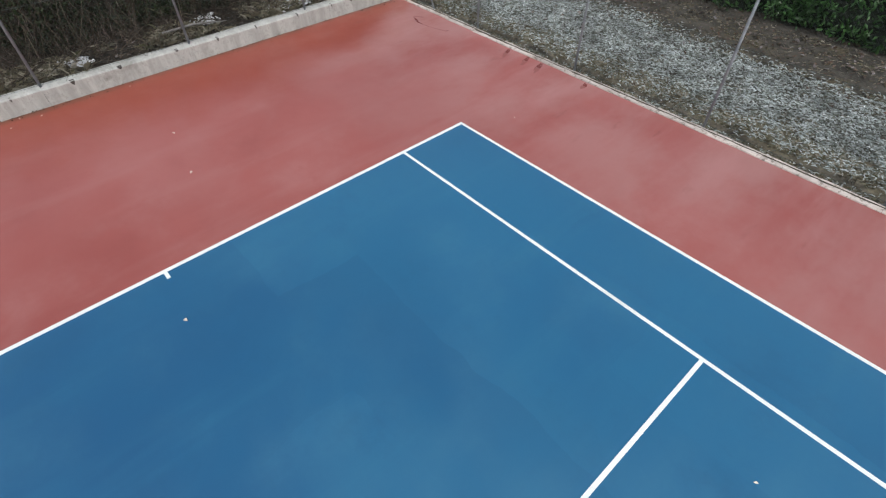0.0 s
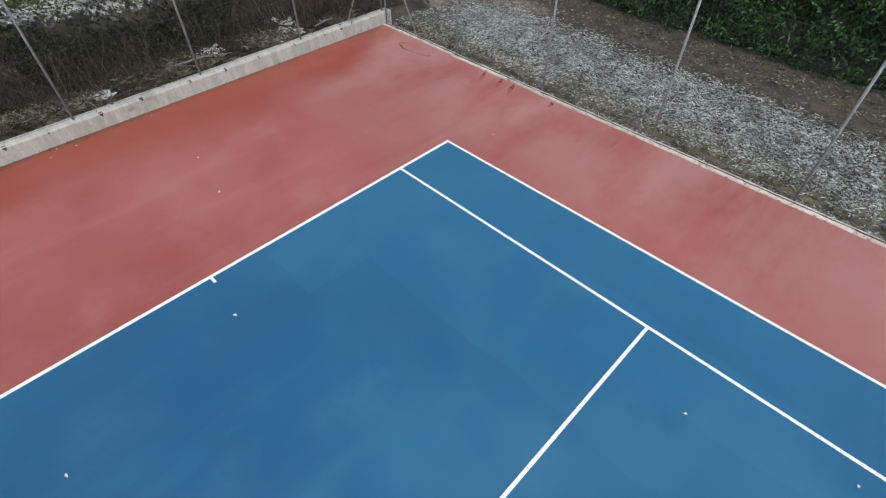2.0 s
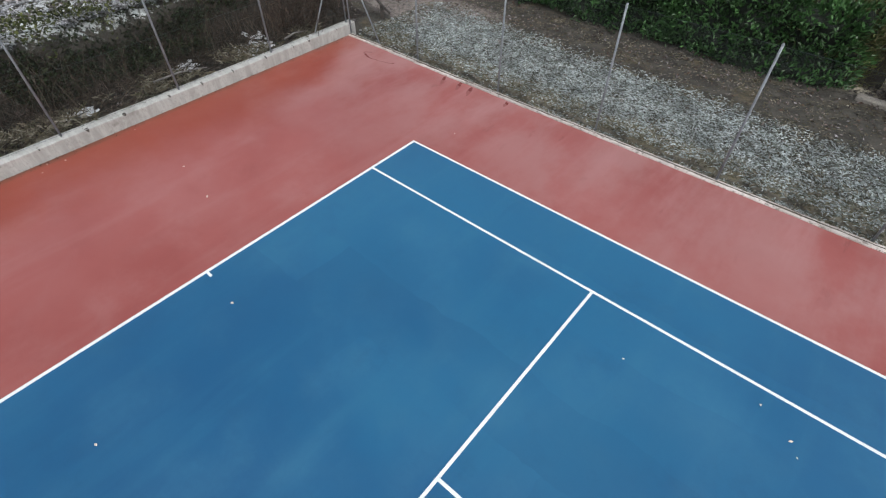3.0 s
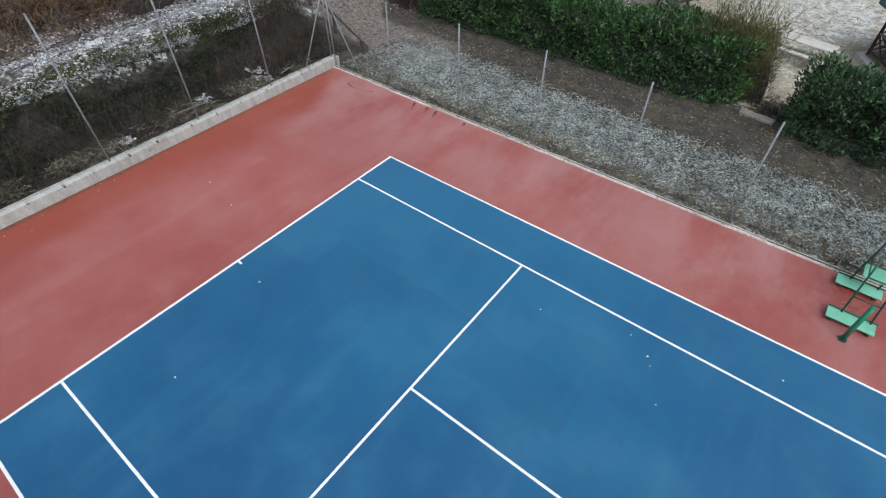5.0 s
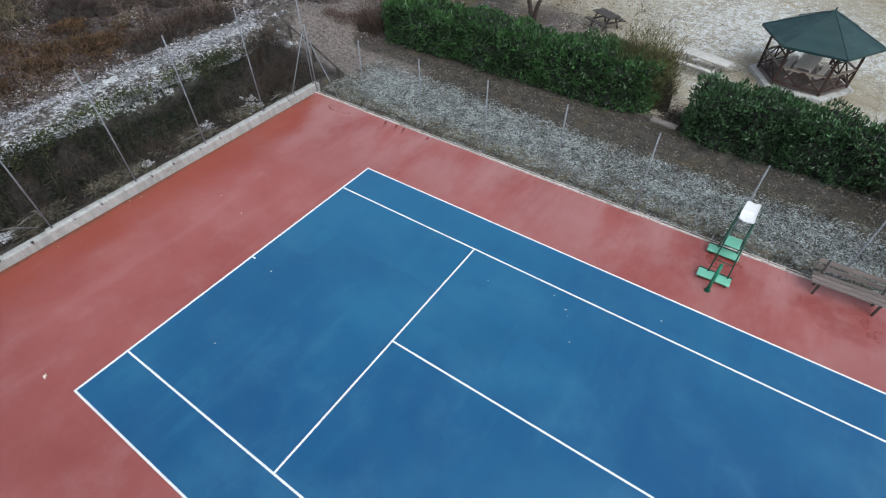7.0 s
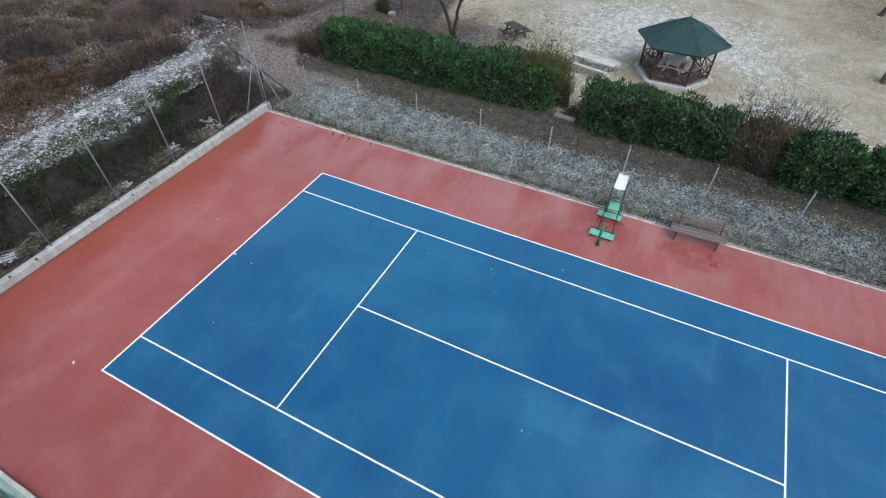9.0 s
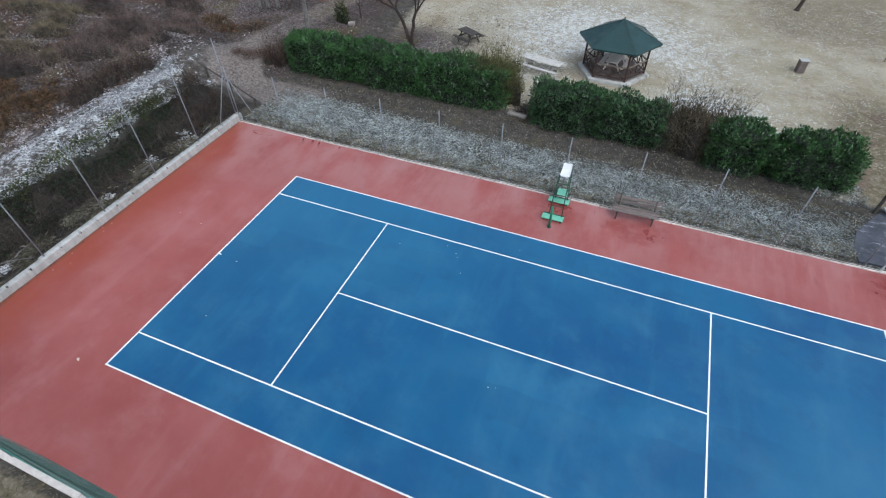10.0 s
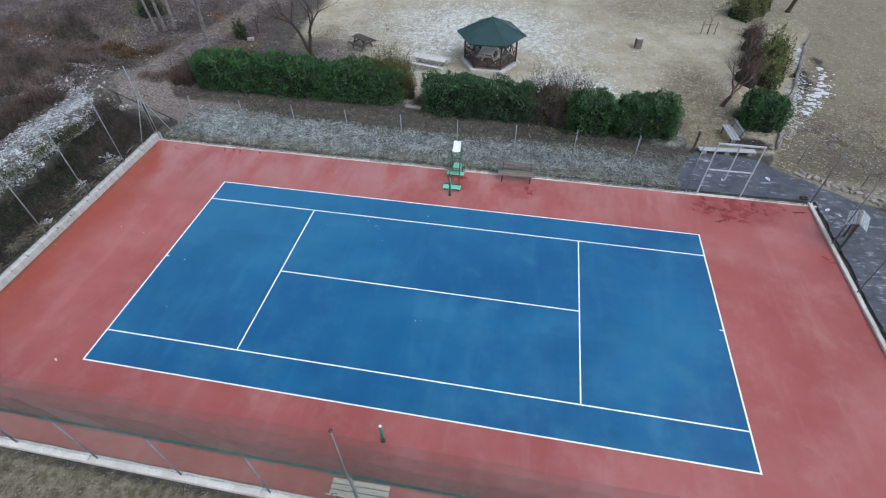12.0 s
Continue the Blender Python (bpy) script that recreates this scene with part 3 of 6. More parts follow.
    dark_ground = dark_ground + 0.75 * np.exp(-(((x - 16.2) / 1.2) ** 2 + ((y - 13.7) / 0.9) ** 2) ** 2) + 0.6 * np.exp(-((x + 0.4 * wob - 19.3 - (y - 17) * 0.36) / 0.7) ** 2) * smooth01(15.0, 18.0, y) * smooth01(27.0, 23.0, y) + 0.7 * np.exp(-(((x - 21.4) / 0.7) ** 2 + ((y - 22.4) / 1.2) ** 2)) + 0.7 * np.exp(-(((x - 23.3) / 0.6) ** 2 + ((y - 25.6) / 1.1) ** 2))
    bare = garden * (1.25 * orchard + 0.5 * worn + 0.35 * smooth01(26.0, 34.0, y) * smooth01(0.0, 8.0, x)) + east * (0.60 + 0.3 * smooth01(22.0, 13.0, y))
    bare = bare + 0.35 * strip * smooth01(10.3, 9.5, y) + 0.22 * garden * smooth01(6.0, 11.0, x) + 0.6 * smooth01(-8.7, -9.2, y)
    away = smooth01(40.0, 60.0, np.hypot(x, y - 10))
    return [np.clip(q, 0, 1) for q in (frost * (1 - away), grass + away, litter * (1 - away), gravel, dark_ground, bare)]


def axis(lo, hi, step, reach):
    a = np.arange(lo, hi + step / 2, step)
    far = np.array([3, 8, 18, 40, 90, 200, 450, 900.0]) * reach
    return np.concatenate([lo - far[::-1], a, hi + far])


def build_ground():
    xs, ys = axis(-34, 32, 0.3, 1.0), axis(-20, 46, 0.3, 1.0)
    gx, gy = np.meshgrid(xs, ys)
    gz = height(gx, gy)
    nx, ny = len(xs), len(ys)
    verts = np.stack([gx.ravel(), gy.ravel(), gz.ravel()], 1)
    i = np.arange(nx * ny).reshape(ny, nx)
    quads = np.stack([i[:-1, :-1], i[:-1, 1:], i[1:, 1:], i[1:, :-1]], -1).reshape(-1, 4)
    me = bpy.data.meshes.new("ground")
    me.from_pydata(verts.tolist(), [], quads.tolist())
    for name, q in zip(("frost", "grass", "litter", "gravel", "dark_ground", "worn"), zones(gx.ravel(), gy.ravel())):
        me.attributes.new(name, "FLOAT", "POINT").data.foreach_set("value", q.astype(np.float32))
    me.materials.append(M_GROUND)
    me.shade_smooth()
    tagged(new("ground", me), "frosty winter ground of dry grass, soil and leaf litter", "ground", kind="structure")


build_ground()


def inside(poly, x, y):
    c = False
    for (x0, y0), (x1, y1) in zip(poly, poly[1:] + poly[:1]):
        if (y0 > y) != (y1 > y) and x < (x1 - x0) * (y - y0) / (y1 - y0) + x0:
            c = not c
    return c


def sheet(name, poly, z, mat, label, category, wobble=0.12, thick=0.03):
    """A flat slab over an outline whose edges wander a little."""
    pts = []
    for (x0, y0), (x1, y1) in zip(poly, poly[1:] + poly[:1]):
        n = max(1, int(math.hypot(x1 - x0, y1 - y0) / 0.35))
        for k in range(n):
            t = k / n
            w = wobble * (noise.noise(Vector((x0 + (x1 - x0) * t, y0 + (y1 - y0) * t, 3.0)) * 1.3))
            pts.append((x0 + (x1 - x0) * t + w, y0 + (y1 - y0) * t + w))
    bm = bmesh.new()
    face = bm.faces.new([bm.verts.new((x, y, z)) for x, y in pts])
    bmesh.ops.recalc_face_normals(bm, faces=[face])
    if face.normal.z < 0:
        face.normal_flip()
    low = bmesh.ops.extrude_face_region(bm, geom=[face])
    for g in low["geom"]:
        if isinstance(g, bmesh.types.BMVert):
            g.co.z -= 0.0
    for vtx in face.verts:
        vtx.co.z -= thick
    bmesh.ops.recalc_face_normals(bm, faces=bm.faces[:])
    me = bpy.data.meshes.new(name)
    bm.to_mesh(me)
    bm.free()
    me.materials.append(mat)
    return tagged(new(name, me), label, category, kind="structure")


sheet("pavement", ASPHALT, 0.03, M_ASPHALT, "worn dark grey asphalt path beside the court gate", "pavement", thick=0.12)

# ---- the court ----
court = thing("court", "hard tennis court with red surround and blue playing area", "tennis court", kind="structure")
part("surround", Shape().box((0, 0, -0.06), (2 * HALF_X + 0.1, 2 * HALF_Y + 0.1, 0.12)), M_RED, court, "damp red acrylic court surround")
part("playing_area", Shape().box((0, 0, 0.0), (23.77, 10.97, 0.008)), M_BLUE, court, "blue acrylic playing area")
LINE_Z = 0.006


def court_line(x0, y0, x1, y1):
    s = Shape().box(((x0 + x1) / 2, (y0 + y1) / 2, LINE_Z), (x1 - x0, y1 - y0, 0.005))
    part("court_line", s, M_LINE, court, "white painted line")


W5 = 0.05
for s in (-1, 1):
    xb = s * (11.885 - W5 / 2)
    court_line(xb - W5 / 2 - 0.005, -5.485, xb + W5 / 2 + 0.005, 5.485)                 # baselines
    for y in (5.485 - W5 / 2, 4.115 - W5 / 2):
        e = 11.885 - W5 - 0.005
        court_line(-e, s * y - W5 / 2, e, s * y + W5 / 2)                # sidelines
    court_line(s * 6.375 - W5 / 2, -4.065, s * 6.375 + W5 / 2, 4.065)     # service lines
    court_line(min(s * 11.83, s * 11.70), -W5 / 2, max(s * 11.83, s * 11.70), W5 / 2)   # centre marks
court_line(-6.35, -W5 / 2, 6.35, W5 / 2)


def slab(name, x0, y0, x1, y1, z0, z1, mat, parent, bevel=0.012, label=""):
    return part(name, Shape().box(((x0 + x1) / 2, (y0 + y1) / 2, (z0 + z1) / 2), (x1 - x0, y1 - y0, z1 - z0), bevel=bevel), mat, parent, label)


def rough_wall(name, x0, y0, x1, y1, z0, z1, mat, parent, step=0.22, jag=0.012, groove=False):
    """A low cast wall whose edges are worn and uneven, along its longer side."""
    along = (x1 - x0) > (y1 - y0)
    length = (x1 - x0) if along else (y1 - y0)
    n = max(2, int(length / step))
    prof = []
    bev = 0.02
    wdt = (y1 - y0) if along else (x1 - x0)
    for a, b in ((0, z0), (0, z1 - bev), (bev, z1), (wdt - bev, z1), (wdt, z1 - bev), (wdt, z0)):
        prof.append((a, b))
    if groove:
        prof[3:3] = [(wdt * 0.40, z1), (wdt * 0.45, z1 - 0.05), (wdt * 0.58, z1 - 0.05), (wdt * 0.64, z1 - 0.008)]
    s = Shape()
    vs = []
    for k in range(n + 1):
        t = length * k / n
        for j, (a, b) in enumerate(prof):
            q = noise.noise(Vector((t * 2.1, j * 7.7, 1.7))) * jag if b > z0 + 0.01 else 0.0
            vs.append((x0 + t, y0 + a + q * 0.6, b + q) if along else (x0 + a + q * 0.6, y0 + t, b + q))
    m = len(prof)
    fs = []
    for k in range(n):
        for j in range(m - 1):
            q = (k * m + j, k * m + j + 1, (k + 1) * m + j + 1, (k + 1) * m + j)
            fs.append(q if along else q[::-1])
    fs += [tuple(range(m)) if not along else tuple(range(m - 1, -1, -1)), tuple(n * m + j for j in (range(m) if along else range(m - 1, -1, -1)))]
    s.add(vs, fs)
    ob = new(name, s.mesh(name, mat, fix=True))
    ob.parent = parent
    return ob


# west wall: a low concrete retaining wall cast in lengths, with a taller stretch to the north
wall_west = thing("wall_west", "low weathered concrete retaining wall with stained top", "wall", kind="structure")
for a, b, top in ((-8.9, -3.05, 0.29), (-3.045, -0.02, 0.34), (-0.015, 2.86, 0.335), (2.865, 5.74, 0.335), (5.745, 8.86, 0.34)):
    rough_wall("wall_section", -17.90, a, -17.60, b, -0.1, top, M_CONC, wall_west)
for y in np.arange(-8.2, 8.5, 0.96):
    yy, w, h = y + rnd(-0.3, 0.3), rnd(0.015, 0.045), rnd(0.03, 0.08)
    s = Shape().add([(-17.595, yy - w, 0.325), (-17.595, yy + w, 0.325), (-17.597, yy + w * 0.2, 0.325 - h), (-17.66, yy - w, 0.345), (-17.66, yy + w, 0.345)], [(0, 2, 1), (0, 1, 4, 3)])
    part("drain_hole", s, M_BLACKWOOD, wall_west, "dark damp weep hole")

# north kerb: short cast lengths; east and south low walls
kerb_north = thing("kerb_north", "pale crumbling concrete kerb along the court", "kerb", kind="structure")
x = -17.58


def kerb_y(x):
    """The kerb's inner edge, which bends a little towards the court's corner."""
    return 8.455 + 0.06 * float(smooth01(-13.0, -17.6, x))


while x < 17.55:
    w = min(rnd(0.9, 1.05), 17.86 - x)
    if not 12.35 < x + w / 2 < 14.3:
        rough_wall("kerb_stone", x, kerb_y(x) + rnd(-0.008, 0.008), x + w - 0.006, kerb_y(x) + 0.17, -0.1, 0.035 + rnd(-0.006, 0.01), M_KERB, kerb_north, 0.10, 0.018, True)
        # dark soil strip, its colour also standing in for the groove's shade
        part("dark_seam", Shape().box((x + w / 2, kerb_y(x) + 0.088 + rnd(-0.004, 0.004), 0.024), (w, 0.034 + rnd(-0.006, 0.008), 0.036)), M_SEAM, kerb_north, "dark soil and groove shade in the kerb joint")
    else:
        rough_wall("kerb_stone", x, kerb_y(x), x + w - 0.006, kerb_y(x) + 0.19, -0.1, 0.03, M_WHITEWALL, kerb_north, 0.12, 0.01)
    x += w
wall_east = thing("wall_east", "low whitewashed concrete edging wall", "wall", kind="structure")
y = -8.9
while y < 8.8:
    b = min(y + 2.93, 8.62)
    rough_wall("wall_section", 17.47, y, 17.66, b - 0.012, -0.1, 0.10, M_WHITEWALL, wall_east)
    y += 2.93
wall_south = thing("wall_south", "low whitewashed concrete edging wall with peeling paint", "wall", kind="structure")
x = -17.86
while x < 17.6:
    rough_wall("wall_section", x, -8.86, min(x + 2.93, 17.59) - 0.012, -8.60, -0.1, 0.12 + rnd(-0.01, 0.02), M_WHITEWALL, wall_south, 0.15, 0.02)
    x += 2.93


# ---- fences ----
M_POLE = plain("dull_dark_steel", (0.17, 0.175, 0.185), (0.12, 0.12, 0.125), 4.0, 0.7, bump=0.1)
def fence_post(h, label, r=0.026, mat=M_GALV):
    """A round steel post with a cap and a foot collar, its foot at the origin."""
    p = thing("fence_post", label, "fence post")
    part("pole", Shape().tube((0, 0, -0.05), (0, 0, h), r, n=10), mat, p, smooth=True)
    part("cap", Shape().tube((0, 0, h), (0, 0, h + 0.02), r * 1.15, r * 0.6, n=10), mat, p, "rounded post cap")
    return p


def netting(length, low, high, pitch, r, sag=0.0):
    """Diamond mesh in the plane y = 0, from x = 0 to length, of thin three-sided wires."""
    s = Shape()
    hgt = high - low
    n = int((length + hgt) / pitch)
    for k in range(n + 1):
        a = k * pitch - hgt
        for d in (1, -1):
            x0, z0, x1, z1 = (a, low, a + hgt, high) if d > 0 else (a, high, a + hgt, low)
            if x0 < 0:
                z0 += (z1 - z0) * (0 - x0) / (x1 - x0)
                x0 = 0
            if x1 > length:
                z1 = z0 + (z1 - z0) * (length - x0) / (x1 - x0)
                x1 = length
            if x1 - x0 > 0.02:
                s.tube((x0, 0.004 * d, z0), (x1, 0.004 * d, z1), r, n=3, caps=False)
    return s


def fence(name, label, origin, rz, length, bays, post_h, base_z, mesh_mat, pitch=0.075, wire=0.0008, post_label="round galvanised steel fence post", skip=(), strands=3, post_mat=None):
    f = thing(name, label, "fence", origin, rz)
    step = length / bays
    for k in range(bays + 1):
        if k in skip:
            continue
        pole = part("post", Shape().tube((k * step, 0, base_z - 0.05), (k * step, 0, post_h), 0.025, n=10), post_mat or M_GALV, f, post_label, True)
        cap = part("cap", Shape().tube((k * step, 0, post_h), (k * step, 0, post_h + 0.025), 0.032, 0.018, n=10), post_mat or M_GALV, pole)
    part("wire_mesh", netting(length, base_z + 0.05, post_h - 0.04, pitch, wire), mesh_mat, f, "fine chain-link wire mesh")
    for z in np.linspace(base_z + 0.06, post_h - 0.04, strands):
        part("tension_wire", Shape().tube((0, 0.03, z), (length, 0.03, z), 0.003, n=4, caps=False), mesh_mat, f)
    return f


fence_n = fence("chain_link_fence", "tall chain-link fence on galvanised posts beside frosted grass", (-17.6, 8.66, 0), 0, 29.33, 10, 2.95, 0.0, M_WIREGREY)
fence_ne = fence("chain_link_fence", "short chain-link fence length beside the court gate", (14.33, 8.66, 0), 0, 3.35, 1, 2.95, 0.0, M_WIREGREY, skip=(0, 1))
fence_w = fence("chain_link_fence", "high chain-link fence standing on the concrete wall", (-17.75, -8.63, 0), 90, 17.26, 6, 4.4, 0.30, M_WIREGREY, strands=4)
for (x0, y0, z0), (x1, y1, z1) in (((-17.73, 7.35, 0.4), (-17.73, 8.55, 2.6)), ((-16.3, 8.74, 0.0), (-17.55, 8.74, 2.3))):
    bx, by = (x0 + 17.6, 0.035) if y0 > 8.7 else (y0 + 8.63, -0.035)
    cx, cy = (x1 + 17.6, 0.035) if y0 > 8.7 else (y1 + 8.63, -0.035)
    part("brace", Shape().tube((bx, by, z0), (cx, cy, z1), 0.022, n=8), M_GALV, fence_n if y0 > 8.7 else fence_w, "slanting steel corner brace", True)
fence_s = fence("chain_link_fence", "green chain-link fence on galvanised posts above a white kerb", (-17.6, -8.7, 0), 0, 35.2, 12, 2.95, 0.1, M_WIRE, pitch=0.05, wire=0.0007)
part("top_roll", Shape().tube((0, 0, 2.9), (35.2, 0, 2.9), 0.038, n=6), M_ROLL, fence_s, "rolled green mesh edge")
fence_e = fence("chain_link_fence", "chain-link fence along the low white edging wall", (17.57, -8.63, 0), 90, 17.26, 6, 4.4, 0.12, M_WIREGREY, pitch=0.075, wire=0.0008, post_label="dark grey steel fence post", post_mat=M_POLE)

# a higher ball net above the south fence, hung between taller poles
ball_net = thing("ball_net", "dark sagging ball-stop net between tall poles above the fence", "net", (-17.6, -8.78, 0))
for xp in (0.0, 17.6, 26.4):
    part("pole", Shape().tube((xp, 0, 0.0), (xp, 0, 5.65), 0.022, n=10), M_POLE, ball_net, "tall grey steel pole", True)
    part("cap", Shape().tube((xp, 0, 5.65), (xp, 0, 5.70), 0.05, 0.03, n=10), M_BLACKWOOD, ball_net, "dark pole cap")
for off, top, pitch in ((0.0, 5.55, 0.041), (0.03, 4.95, 0.037), (-0.03, 4.3, 0.033)):
    fold = netting(26.4, 2.98, top, pitch, 0.0009)
    fold.v = [(vx, vy + off + 0.02 * math.sin(vx * 1.3 + top), vz - 0.10 * abs(math.sin(vx * 0.178)) * (vz - 2.98) / (top - 2.98)) for vx, vy, vz in fold.v]
    part("netting", fold, M_NET, ball_net, "thin dark netting")

# gate frame at the court's entrance
gate = thing("court_gate", "tall pale grey steel gate frame standing at the court entrance", "gate", (12.3, 8.64, 0))
for x in (0.0, 2.03):
    part("gate_post", Shape().bar((x, 0, -0.02), (x, 0, 2.9), 0.06, 0.06), M_GATE, gate)
part("top_rail", Shape().bar((-0.035, 0, 2.93), (2.065, 0, 2.93), 0.09, 0.07), M_GATE, gate, "pale painted top rail")
part("middle_rail", Shape().bar((0.035, 0, 1.48), (1.995, 0, 1.48), 0.06, 0.06), M_GATE, gate, "pale painted cross rail")
part("upright", Shape().bar((1.0, 0.055, 0.9), (1.0, 0.055, 2.9), 0.05, 0.05), M_GATE, gate)
for x0, x1 in ((0.98, 0.06), (1.98, 1.04)):
    part("tie_rod", Shape().tube((x0, 0, 2.85), (x1, 0, 1.55), 0.006, n=5), M_GALV, gate)

# ---- things on and round the court ----
def net_post(x, y, lean):
    p = thing("net_post", "short green steel net post standing on the red surface", "net post", (x, y, 0), group="net posts")
    part("pole", Shape().tube((0, 0, 0), (0, lean, 1.05), 0.05, n=14), M_GREEN, p, smooth=True)
    part("cap", Shape().tube((0, lean, 1.05), (0, lean, 1.085), 0.052, 0.035, n=14), M_PLASTIC if y < 0 else M_GREEN, p)
    part("foot_plate", Shape().tube((0, 0, 0), (0, 0, 0.015), 0.09, n=14), M_DKGREEN, p)
    part("winder", Shape().box((0, -0.06 if y < 0 else 0.06, 0.7), (0.05, 0.05, 0.12), bevel=0.008), M_GREEN, p)
    return p


net_post(0.0, 6.4, 0.0)
net_post(0.0, -6.5, 0.0)


def umpire_chair():
    """A ladder chair: two base boards, slanting green legs, foot rest, white plastic seat."""
    u = thing("umpire_chair", "tall green steel umpire chair with a white plastic seat", "umpire chair", (0.05, 0.02, 0))
    for y, name in ((6.9, "base_board"), (8.1, "base_board")):
        b = part(name, Shape().box((-0.03, y, 0.12), (0.9, 0.36, 0.03), bevel=0.006), M_MINT, u, "faded mint green board")
        part("bar", Shape().tube((-0.48, y + 0.16, 0.16), (0.44, y + 0.16, 0.16), 0.018, n=8), M_DKGREEN, b, "dark green bar")
        for x in (-0.38, 0.33):
            part("foot", Shape().box((x, y, 0.052), (0.05, 0.3, 0.105), bevel=0.004), M_DKGREEN, b)
    part("foot_rest", Shape().box((0.06, 8.14, 0.55), (0.44, 0.48, 0.03), bevel=0.006), M_MINT, u, "faded mint green foot rest")
    for x in (-0.18, 0.25):
        part("leg", Shape().tube((x * 1.25, 7.02, 0.13), (x, 7.72, 1.74), 0.02, n=8), M_DKGREEN, u, smooth=True)
        part("leg", Shape().tube((x * 1.25, 8.22, 0.13), (x, 8.08, 1.74), 0.02, n=8), M_DKGREEN, u, smooth=True)
        part("side_rail", Shape().tube((x * 1.1, 7.38, 0.95), (x * 1.1, 8.15, 0.95), 0.015, n=8), M_DKGREEN, u, smooth=True)
        part("arm_rest", Shape().tube((x * 1.15, 7.66, 1.98), (x * 1.15, 8.12, 1.98), 0.015, n=8), M_DKGREEN, u, smooth=True)
        part("foot_rest_hanger", Shape().tube((x * 1.2, 8.3, 0.55), (x * 1.2, 8.19, 0.56), 0.012, n=6), M_DKGREEN, u)
    for z, y in ((0.5, 7.19), (0.95, 7.38), (1.4, 7.575)):
        part("rung", Shape().tube((-0.21, y, z), (0.29, y, z), 0.015, n=8), M_DKGREEN, u, smooth=True)
    # moulded seat shell: seat pan and back in one curved sheet with a raised rim and slots
    s = Shape()
    prof = [(7.58, 1.80), (7.63, 1.775), (7.75, 1.76), (7.9, 1.76), (8.0, 1.775), (8.06, 1.82), (8.09, 1.89), (8.12, 1.97), (8.14, 2.03), (8.155, 2.045)]
    prof = [tuple(a + (b - a) * j / 4 for a, b in zip(p, q)) for p, q in zip(prof, prof[1:]) for j in range(4)] + [prof[-1]]
    n = 17
    vs = []
    for lay in (0.0, -0.018):
        for i, (y, z) in enumerate(prof):
            for k in range(n):
                u_ = k / (n - 1) * 2 - 1
                end = max(0.0, abs(2 * i / (len(prof) - 1) - 1) - 0.55) / 0.45
                narrow = (1.0 - 0.12 * (i / (len(prof) - 1))) * (0.55 + 0.45 * math.sqrt(1 - end * end))
                vs.append((0.045 + u_ * 0.205 * narrow, y + lay, z + 0.03 * abs(u_) ** 4 + lay))
    m = len(prof)
    fs = []
    for i in range(m - 1):
        for k in range(n - 1):
            a = i * n + k
            slot = i in (10, 13, 16, 19, 22) and 4 <= k <= 11
            if slot:
                continue
            fs.append((a, a + 1, a + n + 1, a + n))
            fs.append(tuple(m * n + q for q in (a, a + n, a + n + 1, a + 1)))
    edge = [k for k in range(n)] + [i * n + n - 1 for i in range(1, m)] + [(m - 1) * n + k for k in range(n - 2, -1, -1)] + [i * n for i in range(m - 2, 0, -1)]
    for a, b in zip(edge, edge[1:] + edge[:1]):
        fs.append((a, b, m * n + b, m * n + a))
    s.add(vs, fs)
    part("seat", s, M_PLASTIC, u, "white moulded plastic seat", True)
    return u


umpire_chair()


def slat_bench(label, x, y, rz, length, wood, back=True, steel=M_BLACKWOOD):
    """A park bench: three seat slats and two back slats on bent legs."""
    b = thing("bench", label, "bench", (x, y, 0), rz)
    for yy in (-0.17, 0.0, 0.17):
        part("seat_slat", Shape().box((0, yy, 0.44), (length, 0.145, 0.04), bevel=0.008), wood, b)
    if back:
        for z, yy in ((0.62, 0.29), (0.80, 0.34)):
            part("back_slat", Shape().box((0, yy, z), (length, 0.035, 0.13), rx=-14, bevel=0.008), wood, b)
    for xx in (-length * 0.38, length * 0.38):
        leg = Shape().bar((xx, -0.2, 0.0), (xx, -0.2, 0.42), 0.06, 0.05).bar((xx, 0.2, 0.0), (xx, 0.2, 0.42), 0.06, 0.05).bar((xx, -0.24, 0.4), (xx, 0.24, 0.4), 0.06, 0.05)
        if back:
            leg.bar((xx, 0.2, 0.42), (xx, 0.36, 0.88), 0.05, 0.04)
        part("leg_frame", leg, steel, b, "dark leg frame")
    return b


slat_bench("weathered grey wooden bench beside the court kerb", 3.2, 8.16, 2.0, 1.9, M_BENCHWOOD)
slat_bench("weathered grey wooden bench beside the green fence", -0.2, -8.26, 180 + 1.5, 1.75, M_PALEWOOD)
slat_bench("pale grey wooden bench standing beside a laurel bush", 14.92, 14.1, 277.0, 1.6, M_FROSTBOARD)


def picnic_table(label, x, y, rz, wood, length=1.7, snow=False):
    t = thing("picnic_table", label, "picnic table", (x, y, 0), rz)
    for k in range(5):
        part("top_board", Shape().box((0, -0.3 + k * 0.15, 0.73), (length, 0.14, 0.04), bevel=0.006), wood, t)
    for s in (-1, 1):
        for q in (0, 1):
            part("seat_board", Shape().box((0, s * (0.62 + q * 0.13), 0.44), (length, 0.12, 0.04), bevel=0.006), wood, t)
    for xx in (-length * 0.33, length * 0.33):
        part("trestle", Shape().bar((xx, -0.78, 0.40), (xx, 0.78, 0.40), 0.05, 0.08).bar((xx, -0.3, 0.69), (xx, 0.3, 0.69), 0.05, 0.06)
             .bar((xx, -0.2, 0.70), (xx, -0.52, 0.0), 0.05, 0.08).bar((xx, 0.2, 0.70), (xx, 0.52, 0.0), 0.05, 0.08), wood, t)
    return t


